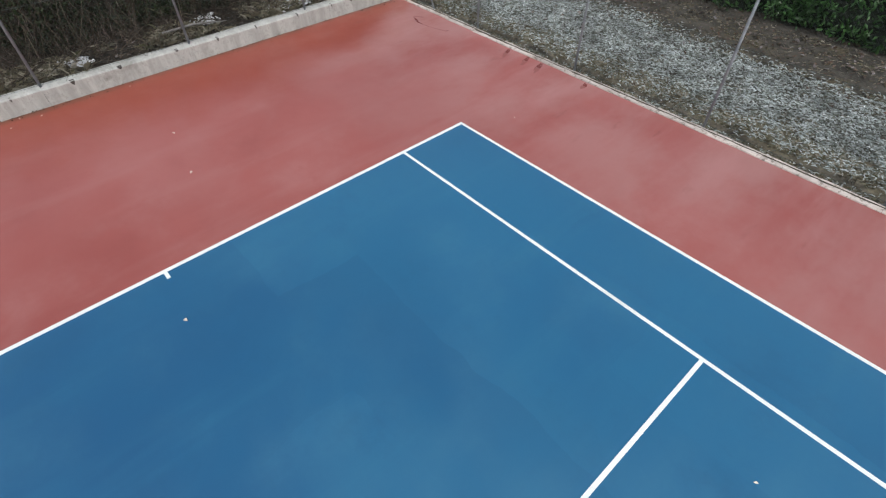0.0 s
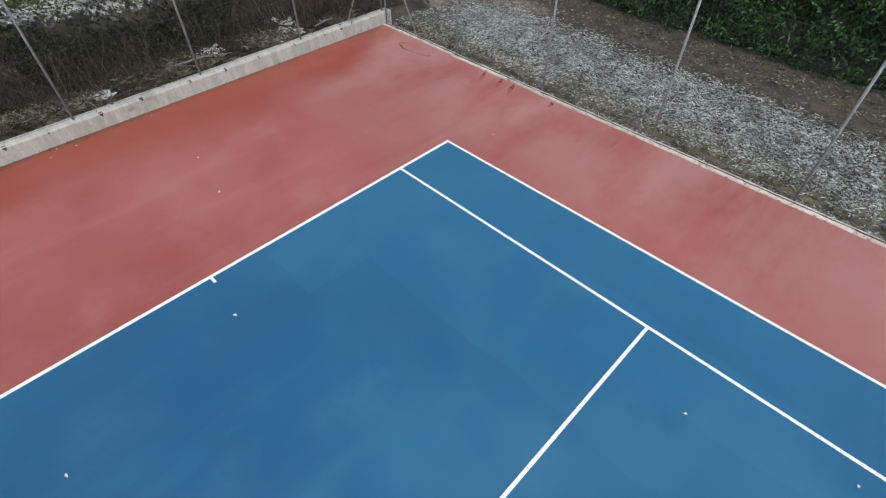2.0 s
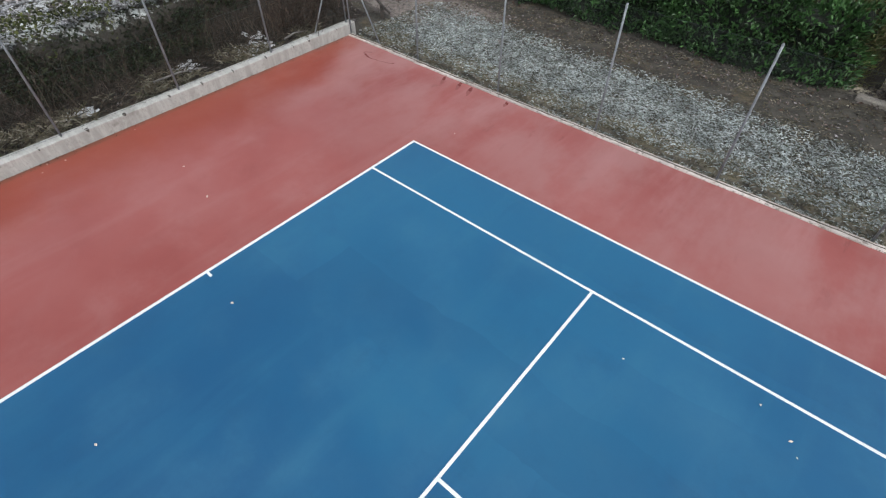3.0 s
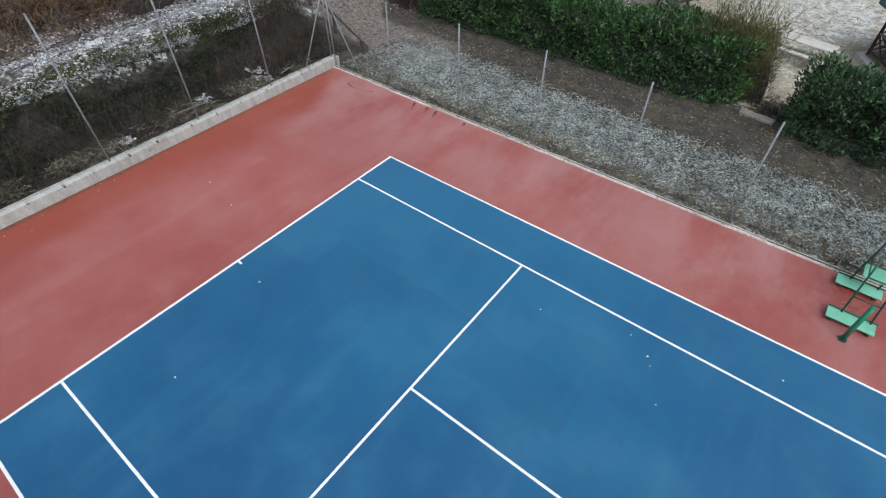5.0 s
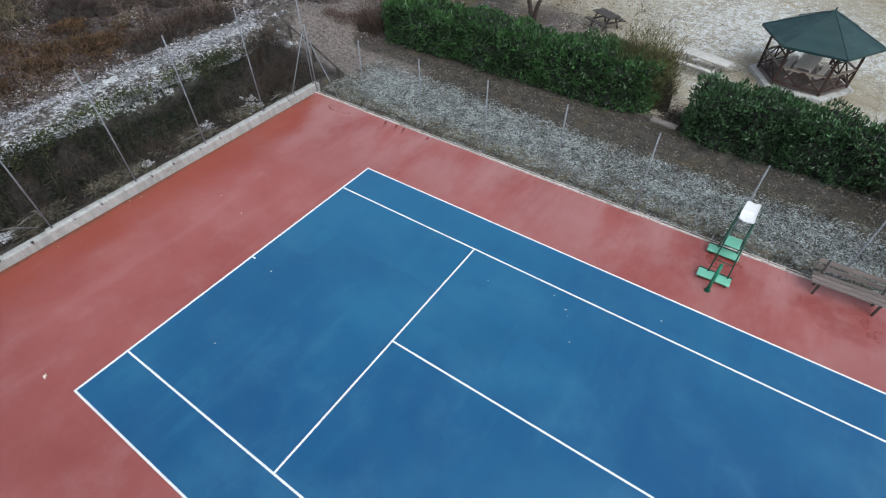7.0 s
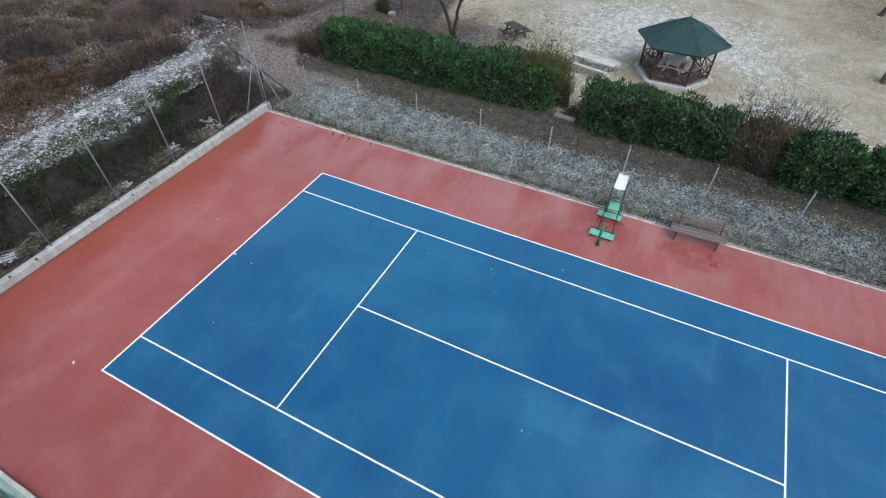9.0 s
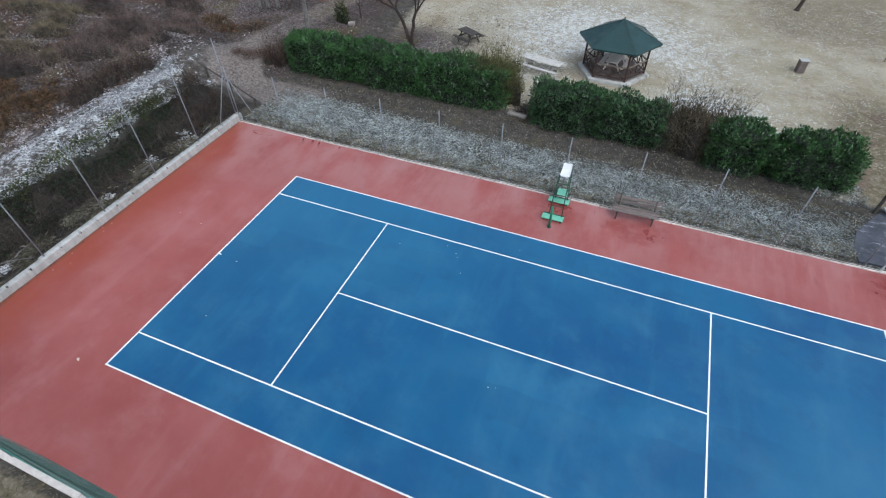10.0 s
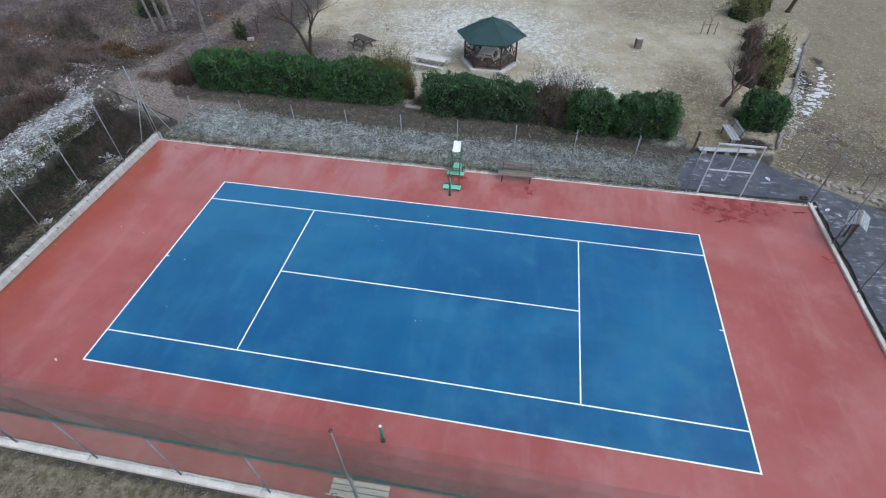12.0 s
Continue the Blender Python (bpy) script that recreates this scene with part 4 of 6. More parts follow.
picnic_table("dark damp wooden picnic table on leaf litter", -9.55, 22.8, -30, M_BLACKWOOD, 1.5)
picnic_table("pale weathered picnic table beyond the hedge gap", -3.85, 20.3, -14, M_RIMETOP, 2.6)


def gazebo(x, y, rz):
    """A hexagonal timber pavilion: plinth, posts, cross-braced rails, felt roof in six panels."""
    g = thing("gazebo", "hexagonal dark timber gazebo with a green felt roof", "gazebo", (x, y, 0), rz)
    r, eave, apex = 1.82, 2.14, 3.12

    def corner(k, rad, z):
        a = math.radians(60 * k)
        return Vector((rad * math.cos(a), rad * math.sin(a), z))

    s = Shape()
    s.add([corner(k, 2.18, z) for z in (-0.05, 0.16) for k in range(6)] + [corner(k, 2.12, 0.19) for k in range(6)],
          [(k, (k + 1) % 6, 6 + (k + 1) % 6, 6 + k) for k in range(6)] + [(6 + k, 6 + (k + 1) % 6, 12 + (k + 1) % 6, 12 + k) for k in range(6)] + [tuple(range(12, 18))])
    part("plinth", s, M_CONC, g, "pale concrete plinth")
    s = Shape().add([corner(k, 1.9, 0.21) for k in range(6)] + [corner(k, 1.9, 0.18) for k in range(6)], [tuple(range(6))] + [(k, 6 + k, 6 + (k + 1) % 6, (k + 1) % 6) for k in range(6)])
    part("floor", s, M_REDFLOOR, g, "dusty red-brown floor")
    for k in range(6):
        part("post", Shape().bar(corner(k, r, 0.19), corner(k, r, eave), 0.11, 0.11, 0.01), M_DARKWOOD, g)
        part("ring_beam", Shape().bar(corner(k, r, eave - 0.05), corner(k + 1, r, eave - 0.05), 0.09, 0.12, 0.008), M_DARKWOOD, g)
        # knee braces under the beam
        a, b = corner(k, r, 0), corner(k + 1, r, 0)
        for p, q in ((a, b), (b, a)):
            d = (q - p).normalized()
            part("knee_brace", Shape().bar(p + d * 0.05 + Vector((0, 0, 1.65)), p + d * 0.5 + Vector((0, 0, 2.08)), 0.06, 0.07), M_DARKWOOD, g)
        if k in (0, 2, 3, 4, 5):
            d = (b - a).normalized()
            p, q = a + d * 0.07, b - d * 0.07
            z = Vector((0, 0, 1))
            # paler wood for the rail's weathering and the light on its top
            part("hand_rail", Shape().bar(p + z * 1.02, q + z * 1.02, 0.10, 0.05), M_GREYWOOD, g, "grey weathered hand rail, toned as lit from above")
            part("bottom_rail", Shape().bar(p + z * 0.36, q + z * 0.36, 0.06, 0.07), M_DARKWOOD, g)
            mid = (p + q) / 2
            for u, w in ((p, mid), (mid, q)):
                part("cross_brace", Shape().bar(u + z * 0.39, w + z * 1.0, 0.035, 0.07), M_DARKWOOD, g)
                part("cross_brace", Shape().bar(u + z * 1.0 + d.cross(z) * 0.035, w + z * 0.39 + d.cross(z) * 0.035, 0.035, 0.07), M_DARKWOOD, g)
            part("rail_post", Shape().bar(mid + z * 0.36, mid + z * 1.0, 0.06, 0.06), M_DARKWOOD, g)
    tip = Vector((0, 0, apex))
    for k in range(6):
        a, b = corner(k, 2.40, eave - 0.08), corner(k + 1, 2.40, eave - 0.08)
        s = Shape()
        rows = 7
        vs, fs = [], []
        for j in range(rows + 1):
            t = j / rows
            p, q = a.lerp(tip, t), b.lerp(tip, t)
            lift = Vector((0, 0, 0.012 * (j % 2)))
            vs += [p + lift, p.lerp(q, 0.5) + lift - Vector((0, 0, 0.02 * (1 - t))), q + lift]
        for j in range(rows):
            for c in (0, 1):
                o = j * 3 + c
                fs.append((o, o + 1, o + 4, o + 3))
        s.add(vs, fs)
        s.add([a, b, b - Vector((0, 0, 0.09)), a - Vector((0, 0, 0.09))], [(0, 3, 2, 1)])
        inner = [p - Vector((0, 0, 0.05)) for p in (a, b, tip)]
        s.add(inner, [(0, 2, 1)])
        part("roof_panel", s, M_TARP, g, "dark green roofing felt")
        part("hip_strip", Shape().bar(a + Vector((0, 0, 0.012)), tip + Vector((0, 0, 0.012)), 0.07, 0.02), M_TARP, g)
        part("rafter", Shape().bar(corner(k, 2.2, eave - 0.10), tip - Vector((0, 0, 0.2)), 0.06, 0.08), M_DARKWOOD, g)
    part("finial", Shape().tube((0, 0, apex - 0.02), (0, 0, apex + 0.13), 0.05, 0.02, n=8), M_TARP, g)
    return g


gazebo(0.27, 21.85, -1)
inner = picnic_table("pale wooden picnic table standing inside the gazebo", 0.3, 21.85, 80, M_NEWWOOD, 1.9)
inner.matrix_basis = pose(0.3, 21.85, 0.21, 0, 0, 82)


def wooden_bin(x, y):
    b = thing("litter_bin", "square grey wooden litter bin on bare ground", "litter bin", (x, y, 0), 12)
    for k in range(4):
        a = math.radians(90 * k)
        for q in (-0.17, 0.0, 0.17):
            px, py = 0.27 * math.cos(a) - q * math.sin(a), 0.27 * math.sin(a) + q * math.cos(a)
            part("slat", Shape().box((px, py, 0.47), (0.03, 0.15, 0.9), rz=90 * k, bevel=0.006), M_BENCHWOOD, b)
    part("lid", Shape().box((0, 0, 0.95), (0.62, 0.62, 0.05), bevel=0.015), M_CONC, b, "pale frosted lid")
    part("liner", Shape().tube((0, 0, 0.05), (0, 0, 0.9), 0.22, n=14), M_BLACKWOOD, b, "dark bin liner")
    return b


litter_bin = wooden_bin(10.92, 25.9)
litter_bin.scale = (0.8, 0.8, 0.8)


def roofed_box(x, y, rz):
    """A small post-mounted wooden box under a slatted roof, beside the asphalt."""
    b = thing("sign_shelter", "small grey slatted wooden roof on dark posts by the path", "shelter", (x, y, 0), rz)
    for px in (-0.55, 0.55):
        part("post", Shape().bar((px, 0, -0.02), (px, 0, 1.55), 0.09, 0.09), M_BLACKWOOD, b, "dark timber post")
    part("board", Shape().box((0, 0, 1.0), (1.0, 0.04, 0.7), bevel=0.006), M_GREYWOOD, b)
    part("ridge", Shape().bar((-0.57, 0, 1.6), (0.57, 0, 1.6), 0.06, 0.06), M_GREYWOOD, b)
    for s in (-1, 1):
        for k in range(4):
            t = (k + 0.5) / 4
            part("roof_slat", Shape().box((0, s * 0.40 * t, 1.62 - 0.27 * t), (1.15, 0.10, 0.02), rx=-s * 34, bevel=0.004), M_FROSTBOARD, b)
    return b


roofed_box(18.05, 5.95, 62)

# long pale plank on blocks behind the gate, dark post beside it, dropped black box
plank = thing("plank_seat", "long snow-dusted plank lying on low blocks", "plank", (14.45, 12.5, 0.03), 4)
part("board", Shape().box((0, 0, 0.22), (3.0, 0.34, 0.06), bevel=0.015), M_FROSTBOARD, plank)
for x in (-1.2, 0.0, 1.2):
    part("block", Shape().box((x, 0, 0.09), (0.25, 0.30, 0.2), bevel=0.02), M_STONE, plank, "rough stone block")
stub = thing("gate_stub", "short dark timber post at the edge of the path", "post", (12.65, 12.3, 0), 0)
part("shaft", Shape().bar((0, 0, -0.05), (0.0, 0.02, 1.4), 0.11, 0.11, 0.015), M_BLACKWOOD, stub)
part("iron_cap", Shape().box((0, 0.02, 1.41), (0.12, 0.12, 0.02), bevel=0.004), M_GALV, stub)
crate = thing("black_crate", "small black plastic crate standing on the asphalt", "crate", (17.4, 9.0, 0.03), -8)
for c, s in (((0, 0.09, 0.05), (0.32, 0.02, 0.1)), ((0, -0.09, 0.05), (0.32, 0.02, 0.1)), ((0.15, 0, 0.05), (0.02, 0.16, 0.1)), ((-0.15, 0, 0.05), (0.02, 0.16, 0.1)), ((0, 0, 0.01), (0.28, 0.16, 0.02))):
    part("crate_side", Shape().box(c, s, bevel=0.004), M_BLACKWOOD, crate)

# rail fence along the sloping path
def hz(x, y):
    return float(height(x, y))


M_RAIL = plain("weathered_rail_wood", (0.06, 0.05, 0.044), (0.036, 0.03, 0.027), 3.0, 0.8, grain=30.0, bump=0.5)
rail = thing("rail_fence", "rough wooden handrail on short posts along the sloping path", "handrail", (0, 0, 0))
top_a, top_b = Vector((-21.6, 10.72, 1.74)), Vector((-17.35, 10.2, 0.28))
for u in (0.12, 0.5, 0.9):
    p = top_a.lerp(top_b, u)
    part("post", Shape().tube((p.x, p.y, min(hz(p.x, p.y), p.z) - 0.25), (p.x, p.y, p.z + 0.02), 0.07, 0.06, n=8), M_RAIL, rail)
part("rail_pole", Shape().tube(top_a, top_a.lerp(top_b, 0.52), 0.045, 0.042, n=8), M_RAIL, rail)
part("rail_pole", Shape().tube(top_a.lerp(top_b, 0.5) + Vector((0, 0.02, 0.03)), top_b, 0.043, 0.04, n=8), M_RAIL, rail)


# ---- plants ----
def hedge(label, boxes, mat, per_m2=230, size=(0.155, 0.062), seed=1, name="hedge", core=M_HEDGECORE, wild=0.0, k_round=9.0, rough=1.0):
    """A clipped hedge: a near-black heart, coloured as inner shade, and a skin of folded leaves over an uneven rounded
    surface. boxes: (x0, y0, x1, y1, top).
    """
    rng = random.Random(seed)
    h = thing(name, label, "hedge" if name == "hedge" else "bush")
    leaves, heart = Shape(), Shape()
    for x0, y0, x1, y1, top in boxes:
        cx, cy, lx, ly = (x0 + x1) / 2, (y0 + y1) / 2, (x1 - x0) / 2, (y1 - y0) / 2
        z0 = hz(cx, cy) if cx > -17 else hz(max(cx, -18.5), cy)

        def surface(px, py, pz):
            """A point of the unit box pushed onto the hedge's rounded, lumpy skin, and the way out."""
            m = (abs(px) ** k_round + abs(py) ** k_round + (abs(pz) ** k_round if pz > 0 else 0.0)) ** (1 / k_round)
            px, py, pz = px / m, py / m, (pz / m if pz > 0 else pz)
            e = k_round - 1 if k_round < 4 else 3
            q = Vector((math.copysign(abs(px) ** e, px), math.copysign(abs(py) ** e, py), max(pz, 0) ** e))
            out = Vector((q.x / lx, q.y / ly, q.z / (top / 2))).normalized()
            sh = 1.0 - 0.10 * (abs(px * py) ** 3 + abs(py * max(pz, 0)) ** 3 + abs(px * max(pz, 0)) ** 3)
            w = Vector((cx + px * lx * sh, cy + py * ly * sh, z0 + (pz * sh + 1) * top / 2))
            lump = noise.noise(w * 0.8) * 0.20 + noise.noise(w * 1.7) * 0.26 + noise.noise(w * 3.6) * 0.16
            return w + out * lump * rough, out

        faces = [("x", s, 2 * ly * top) for s in (-1, 1)] + [("y", s, 2 * lx * top) for s in (-1, 1)] + [("z", 1, 4 * lx * ly)]
        for ax, s, area in faces:
            for _ in range(int(area * per_m2)):
                a, b = rng.uniform(-1, 1), rng.uniform(-1, 1)
                px, py, pz = (s, a, b) if ax == "x" else (a, s, b) if ax == "y" else (a, b, s)
                w, out = surface(px, py, pz)
                w = w - out * (rng.uniform(-0.03, 0.06) if rng.random() < 0.6 else rng.uniform(0.05, 0.22)) + Vector((rng.gauss(0, 0.02), rng.gauss(0, 0.02), rng.gauss(0, 0.02)))
                d = (out * rng.uniform(0.2, 0.9) + Vector((rng.gauss(0, 0.42), rng.gauss(0, 0.42), rng.gauss(0.5, 0.4)))).normalized()
                side = d.cross(out + Vector((rng.gauss(0, 0.4), rng.gauss(0, 0.4), rng.gauss(0, 0.4))))
                if side.length < 1e-3 or w.z < z0:
                    continue
                k = rng.uniform(0.7, 1.3)
                if wild and rng.random() < 0.05:
                    w = w + out * rng.uniform(0, wild)
                leaves.leaf(w, d, side.normalized(), size[0] * k, size[1] * k)
        # the heart: a shade-coloured coarse grid over the same skin, drawn in by a hand's width
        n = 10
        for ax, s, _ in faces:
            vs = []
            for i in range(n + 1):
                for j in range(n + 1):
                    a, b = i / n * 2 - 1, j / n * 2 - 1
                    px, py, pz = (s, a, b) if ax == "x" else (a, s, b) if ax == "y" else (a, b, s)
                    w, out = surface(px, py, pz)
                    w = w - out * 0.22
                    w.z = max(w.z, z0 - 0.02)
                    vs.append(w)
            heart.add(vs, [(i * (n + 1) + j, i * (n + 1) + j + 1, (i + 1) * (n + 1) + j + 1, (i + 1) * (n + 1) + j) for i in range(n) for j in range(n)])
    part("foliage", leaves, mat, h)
    ob = new("shade_heart", heart.mesh("shade_heart", core, fix=True))
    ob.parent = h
    return h


hedge("long clipped dark green laurel hedge behind the path", [(-18.7, 14.45, -14.0, 16.4, 2.2), (-14.4, 14.4, -9.4, 16.45, 2.15), (-9.8, 14.4, -4.6, 16.4, 2.2)], M_GREENERLAUREL, seed=1, rough=1.35)
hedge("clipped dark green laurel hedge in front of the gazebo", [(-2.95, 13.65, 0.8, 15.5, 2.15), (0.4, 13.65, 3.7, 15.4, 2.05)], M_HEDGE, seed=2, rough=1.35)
hedge("rounded dark green laurel hedge section", [(5.6, 12.95, 8.3, 14.9, 2.0)], M_GREENERLAUREL, seed=3, rough=1.35, k_round=4.5)
hedge("rounded dark green laurel hedge end", [(8.2, 13.05, 11.8, 15.0, 2.1)], M_GREENERLAUREL, seed=4, rough=1.35, k_round=4.0)
hedge("bushy green laurel shrub behind the pale bench", [(15.9, 15.0, 18.1, 17.2, 1.75)], M_GREENERLAUREL, seed=5, name="laurel_bush", k_round=3.0)
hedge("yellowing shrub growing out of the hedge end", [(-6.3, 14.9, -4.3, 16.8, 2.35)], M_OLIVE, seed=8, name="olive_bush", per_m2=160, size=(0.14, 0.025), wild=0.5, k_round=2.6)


def twigs(shape, base, n, height_, spread, rng, r=0.012, segs=4, lean=(0, 0), fork=0.6):
    """Upright bending stems with side twigs, three-sided."""
    for _ in range(n):
        p = Vector(base) + Vector((rng.gauss(0, spread * 0.3), rng.gauss(0, spread * 0.3), -0.03))
        d = Vector((rng.gauss(lean[0], spread * 0.35), rng.gauss(lean[1], spread * 0.35), 1.0)).normalized()
        step = height_ * rng.uniform(0.6, 1.1) / segs
        rr = r * rng.uniform(0.7, 1.3)
        for k in range(segs):
            q = p + d * step
            shape.tube(p, q, rr * (1 - k / segs * 0.7), rr * (1 - (k + 1) / segs * 0.7), n=3, caps=False)
            if rng.random() < fork:
                e = (d + Vector((rng.gauss(0, 0.6), rng.gauss(0, 0.6), rng.gauss(0.1, 0.3)))).normalized()
                q2 = q + e * step * rng.uniform(0.6, 1.4)
                shape.tube(q, q2, rr * 0.5, rr * 0.2, n=3, caps=False)
                if rng.random() < fork:
                    e2 = (e + Vector((rng.gauss(0, 0.6), rng.gauss(0, 0.6), rng.gauss(0.1, 0.3)))).normalized()
                    shape.tube(q2, q2 + e2 * step * 0.7, rr * 0.3, rr * 0.1, n=3, caps=False)
            p = q
            d = (d + Vector((rng.gauss(0, 0.16), rng.gauss(0, 0.16), 0.02))).normalized()


def twig_bush(label, spots, mat, seed, n=60, height_=1.6, spread=0.7, r=0.01, name="bare_bush"):
    rng = random.Random(seed)
    b = thing(name, label, "bush")
    s = Shape()
    for x, y in spots:
        twigs(s, (x, y, hz(x, y)), n, height_, spread, rng, r)
    part("stem_tangle", s, mat, b)
    return b


def thicket(name, label, domes, mat, core, seed, per_m2=220, blade=(0.32, 0.016), lift=0.35, category="bush"):
    """Low scrub: a dark heart, coloured as inner shade, under a ragged skin of thin twigs or dead fronds. domes: (x, y,
    rx, ry, h).
    """
    rng = np.random.default_rng(seed)
    b = thing(name, label, category)
    for x, y, rx, ry, h in domes:
        skin, heart = Shape(), Shape()
        n = int(per_m2 * math.pi * (rx * ry + h * (rx + ry) * 0.5))
        a, up = rng.uniform(0, 2 * math.pi, n), rng.uniform(0, 1, n) ** 0.8
        flat = np.sqrt(np.clip(1 - up ** 2, 0, 1))
        unit = np.stack([flat * np.cos(a), flat * np.sin(a), up], 1)
        lobes = 1 + 0.22 * np.sin(3 * a + x * 5) + 0.16 * np.sin(7 * a + y * 3) * flat + 0.15 * np.sin(9 * up + 4 * a + x)
        p = unit * np.array([rx, ry, h]) * (lobes * rng.uniform(0.62, 1.08, n))[:, None] + np.array([x, y, 0])
        p[:, 2] += height(p[:, 0], p[:, 1]) + rng.uniform(-0.04, 0.05, n)
        d = unit * rng.uniform(0.1, 0.9, n)[:, None] + rng.normal(0, 0.55, (n, 3)) + np.array([0, 0, lift])
        d /= np.linalg.norm(d, axis=1)[:, None]
        w = np.cross(d, rng.normal(0, 1, (n, 3)))
        w /= np.linalg.norm(w, axis=1)[:, None] + 1e-6
        L, wid = blade[0] * rng.uniform(0.5, 1.4, n)[:, None], blade[1] * rng.uniform(0.5, 1.5, n)[:, None]
        bend = rng.normal(0, 0.12, (n, 3)) * L
        mid = p + d * L * 0.5 + bend
        vs = np.stack([p - w * wid * 0.5, p + w * wid * 0.5, mid - w * wid * 0.45, mid + w * wid * 0.45, p + d * L], 1).reshape(-1, 3)
        i = 5 * np.arange(n)[:, None]
        skin.add(vs.tolist(), (i + [0, 1, 3, 2]).tolist() + (i + [2, 3, 4]).tolist())
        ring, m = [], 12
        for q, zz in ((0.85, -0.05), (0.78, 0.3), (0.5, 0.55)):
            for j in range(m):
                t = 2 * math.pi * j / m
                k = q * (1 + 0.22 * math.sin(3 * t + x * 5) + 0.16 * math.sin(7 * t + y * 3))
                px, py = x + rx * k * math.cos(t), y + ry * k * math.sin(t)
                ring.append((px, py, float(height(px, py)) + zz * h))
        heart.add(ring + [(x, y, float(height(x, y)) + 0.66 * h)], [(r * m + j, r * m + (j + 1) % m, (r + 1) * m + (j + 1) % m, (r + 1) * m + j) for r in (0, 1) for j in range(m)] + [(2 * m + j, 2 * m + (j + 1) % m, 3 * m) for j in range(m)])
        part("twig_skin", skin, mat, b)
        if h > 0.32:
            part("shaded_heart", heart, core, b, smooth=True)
    return b


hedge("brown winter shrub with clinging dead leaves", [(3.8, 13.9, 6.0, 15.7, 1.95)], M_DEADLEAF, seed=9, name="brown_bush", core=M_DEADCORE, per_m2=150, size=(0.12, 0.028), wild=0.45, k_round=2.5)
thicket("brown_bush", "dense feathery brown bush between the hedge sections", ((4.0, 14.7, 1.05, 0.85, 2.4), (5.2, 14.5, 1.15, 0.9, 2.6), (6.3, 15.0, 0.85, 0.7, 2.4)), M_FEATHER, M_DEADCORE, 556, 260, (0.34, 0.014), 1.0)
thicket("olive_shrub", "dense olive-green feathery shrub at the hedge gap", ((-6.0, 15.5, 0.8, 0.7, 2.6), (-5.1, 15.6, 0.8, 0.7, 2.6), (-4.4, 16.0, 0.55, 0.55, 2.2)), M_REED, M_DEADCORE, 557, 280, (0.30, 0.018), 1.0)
twig_bush("brown leafless deciduous bush between the hedge sections", [(4.1, 14.1), (4.8, 14.7), (5.6, 14.1), (4.6, 15.3), (5.7, 15.2), (3.8, 14.9), (6.1, 15.0)], M_FEATHER, 11, 60, 2.6, 1.0, 0.008)
twig_bush("dry tall stems growing by the hedge gap", [(-6.2, 15.7), (-5.5, 15.3), (-4.9, 15.6), (-4.7, 16.2), (-5.5, 16.4), (-4.6, 15.8)], M_REED, 12, 60, 2.8, 0.5, 0.008)


def tree(label, x, y, trunk_h, r, seed, mat, splits=2, depth=5, reach=1.5, lean=(0, 0), rise=0.35, name="bare_tree", z=None, crown_mat=None, first=()):
    """A leafless tree: a tapered trunk that forks again and again into thin twigs."""
    rng = random.Random(seed)
    t = thing(name, label, "tree", (x, y, hz(x, y) - 0.05 if z is None else z))
    trunk, limbs = Shape(), Shape()
    p, d, rr = Vector((0, 0, 0)), Vector((lean[0], lean[1], 1)).normalized(), r
    k = 4
    for i in range(k):
        q = p + d * trunk_h / k
        trunk.tube(p, q, rr * (1.25 if i == 0 else 1), rr * 0.93, n=9, caps=False)
        p, rr = q, rr * 0.93
        d = (d + Vector((rng.gauss(0, 0.06), rng.gauss(0, 0.06), 0))).normalized()

    def grow(p, d, rr, length, level):
        for i in range(3):
            q = p + d * length / 3
            limbs.tube(p, q, rr, rr * 0.85, n=6 if level < 2 else 4 if level < 4 else 3, caps=False)
            p, rr = q, rr * 0.85
            d = (d + Vector((rng.gauss(0, 0.13), rng.gauss(0, 0.13), rng.gauss(0.03, 0.1)))).normalized()
            if level >= 2 and rng.random() < 0.55 and level < depth:
                e = (d + rand_of(rng) * 0.9).normalized()
                grow(p, e, rr * 0.45, length * 0.55, max(level + 1, depth - 1))
        if level < depth:
            for _ in range(2 if rng.random() < 0.75 else 3):
                e = (d + rand_of(rng) * 0.75 + Vector((0, 0, rise * 0.4))).normalized()
                grow(p, e, rr * 0.72, length * rng.uniform(0.6, 0.85), level + 1)

    def rand_of(g):
        v = Vector((g.gauss(0, 1), g.gauss(0, 1), g.gauss(0, 0.7)))
        return v.normalized()

    base = rng.uniform(0, 6.28)
    for way in first:
        q, w, r0 = p.copy(), Vector(way), rr * 0.62
        for i in range(5):
            e = q + w / 5 + Vector((rng.gauss(0, 0.07), rng.gauss(0, 0.07), rng.gauss(0, 0.03)))
            limbs.tube(q, e, r0, r0 * 0.94, n=8, caps=False)
            q, r0 = e, r0 * 0.94
        for k in range(3):
            side = (w.normalized() + rand_of(rng) * 0.8 + Vector((0, 0, 0.15))).normalized()
            grow(q, side, r0 * 0.75, reach * rng.uniform(0.7, 0.95), 2)
    for s in range(0 if first else splits):
        a = base + s * 2 * math.pi / splits
        e = (d * 0.9 + Vector((math.cos(a), math.sin(a), rise)) * 0.75).normalized()
        grow(p, e, rr * 0.68, reach, 1)
    part("trunk", trunk, mat, t, smooth=True)
    part("crown", limbs, crown_mat or mat, t, "thin bare branches", True)
    return t


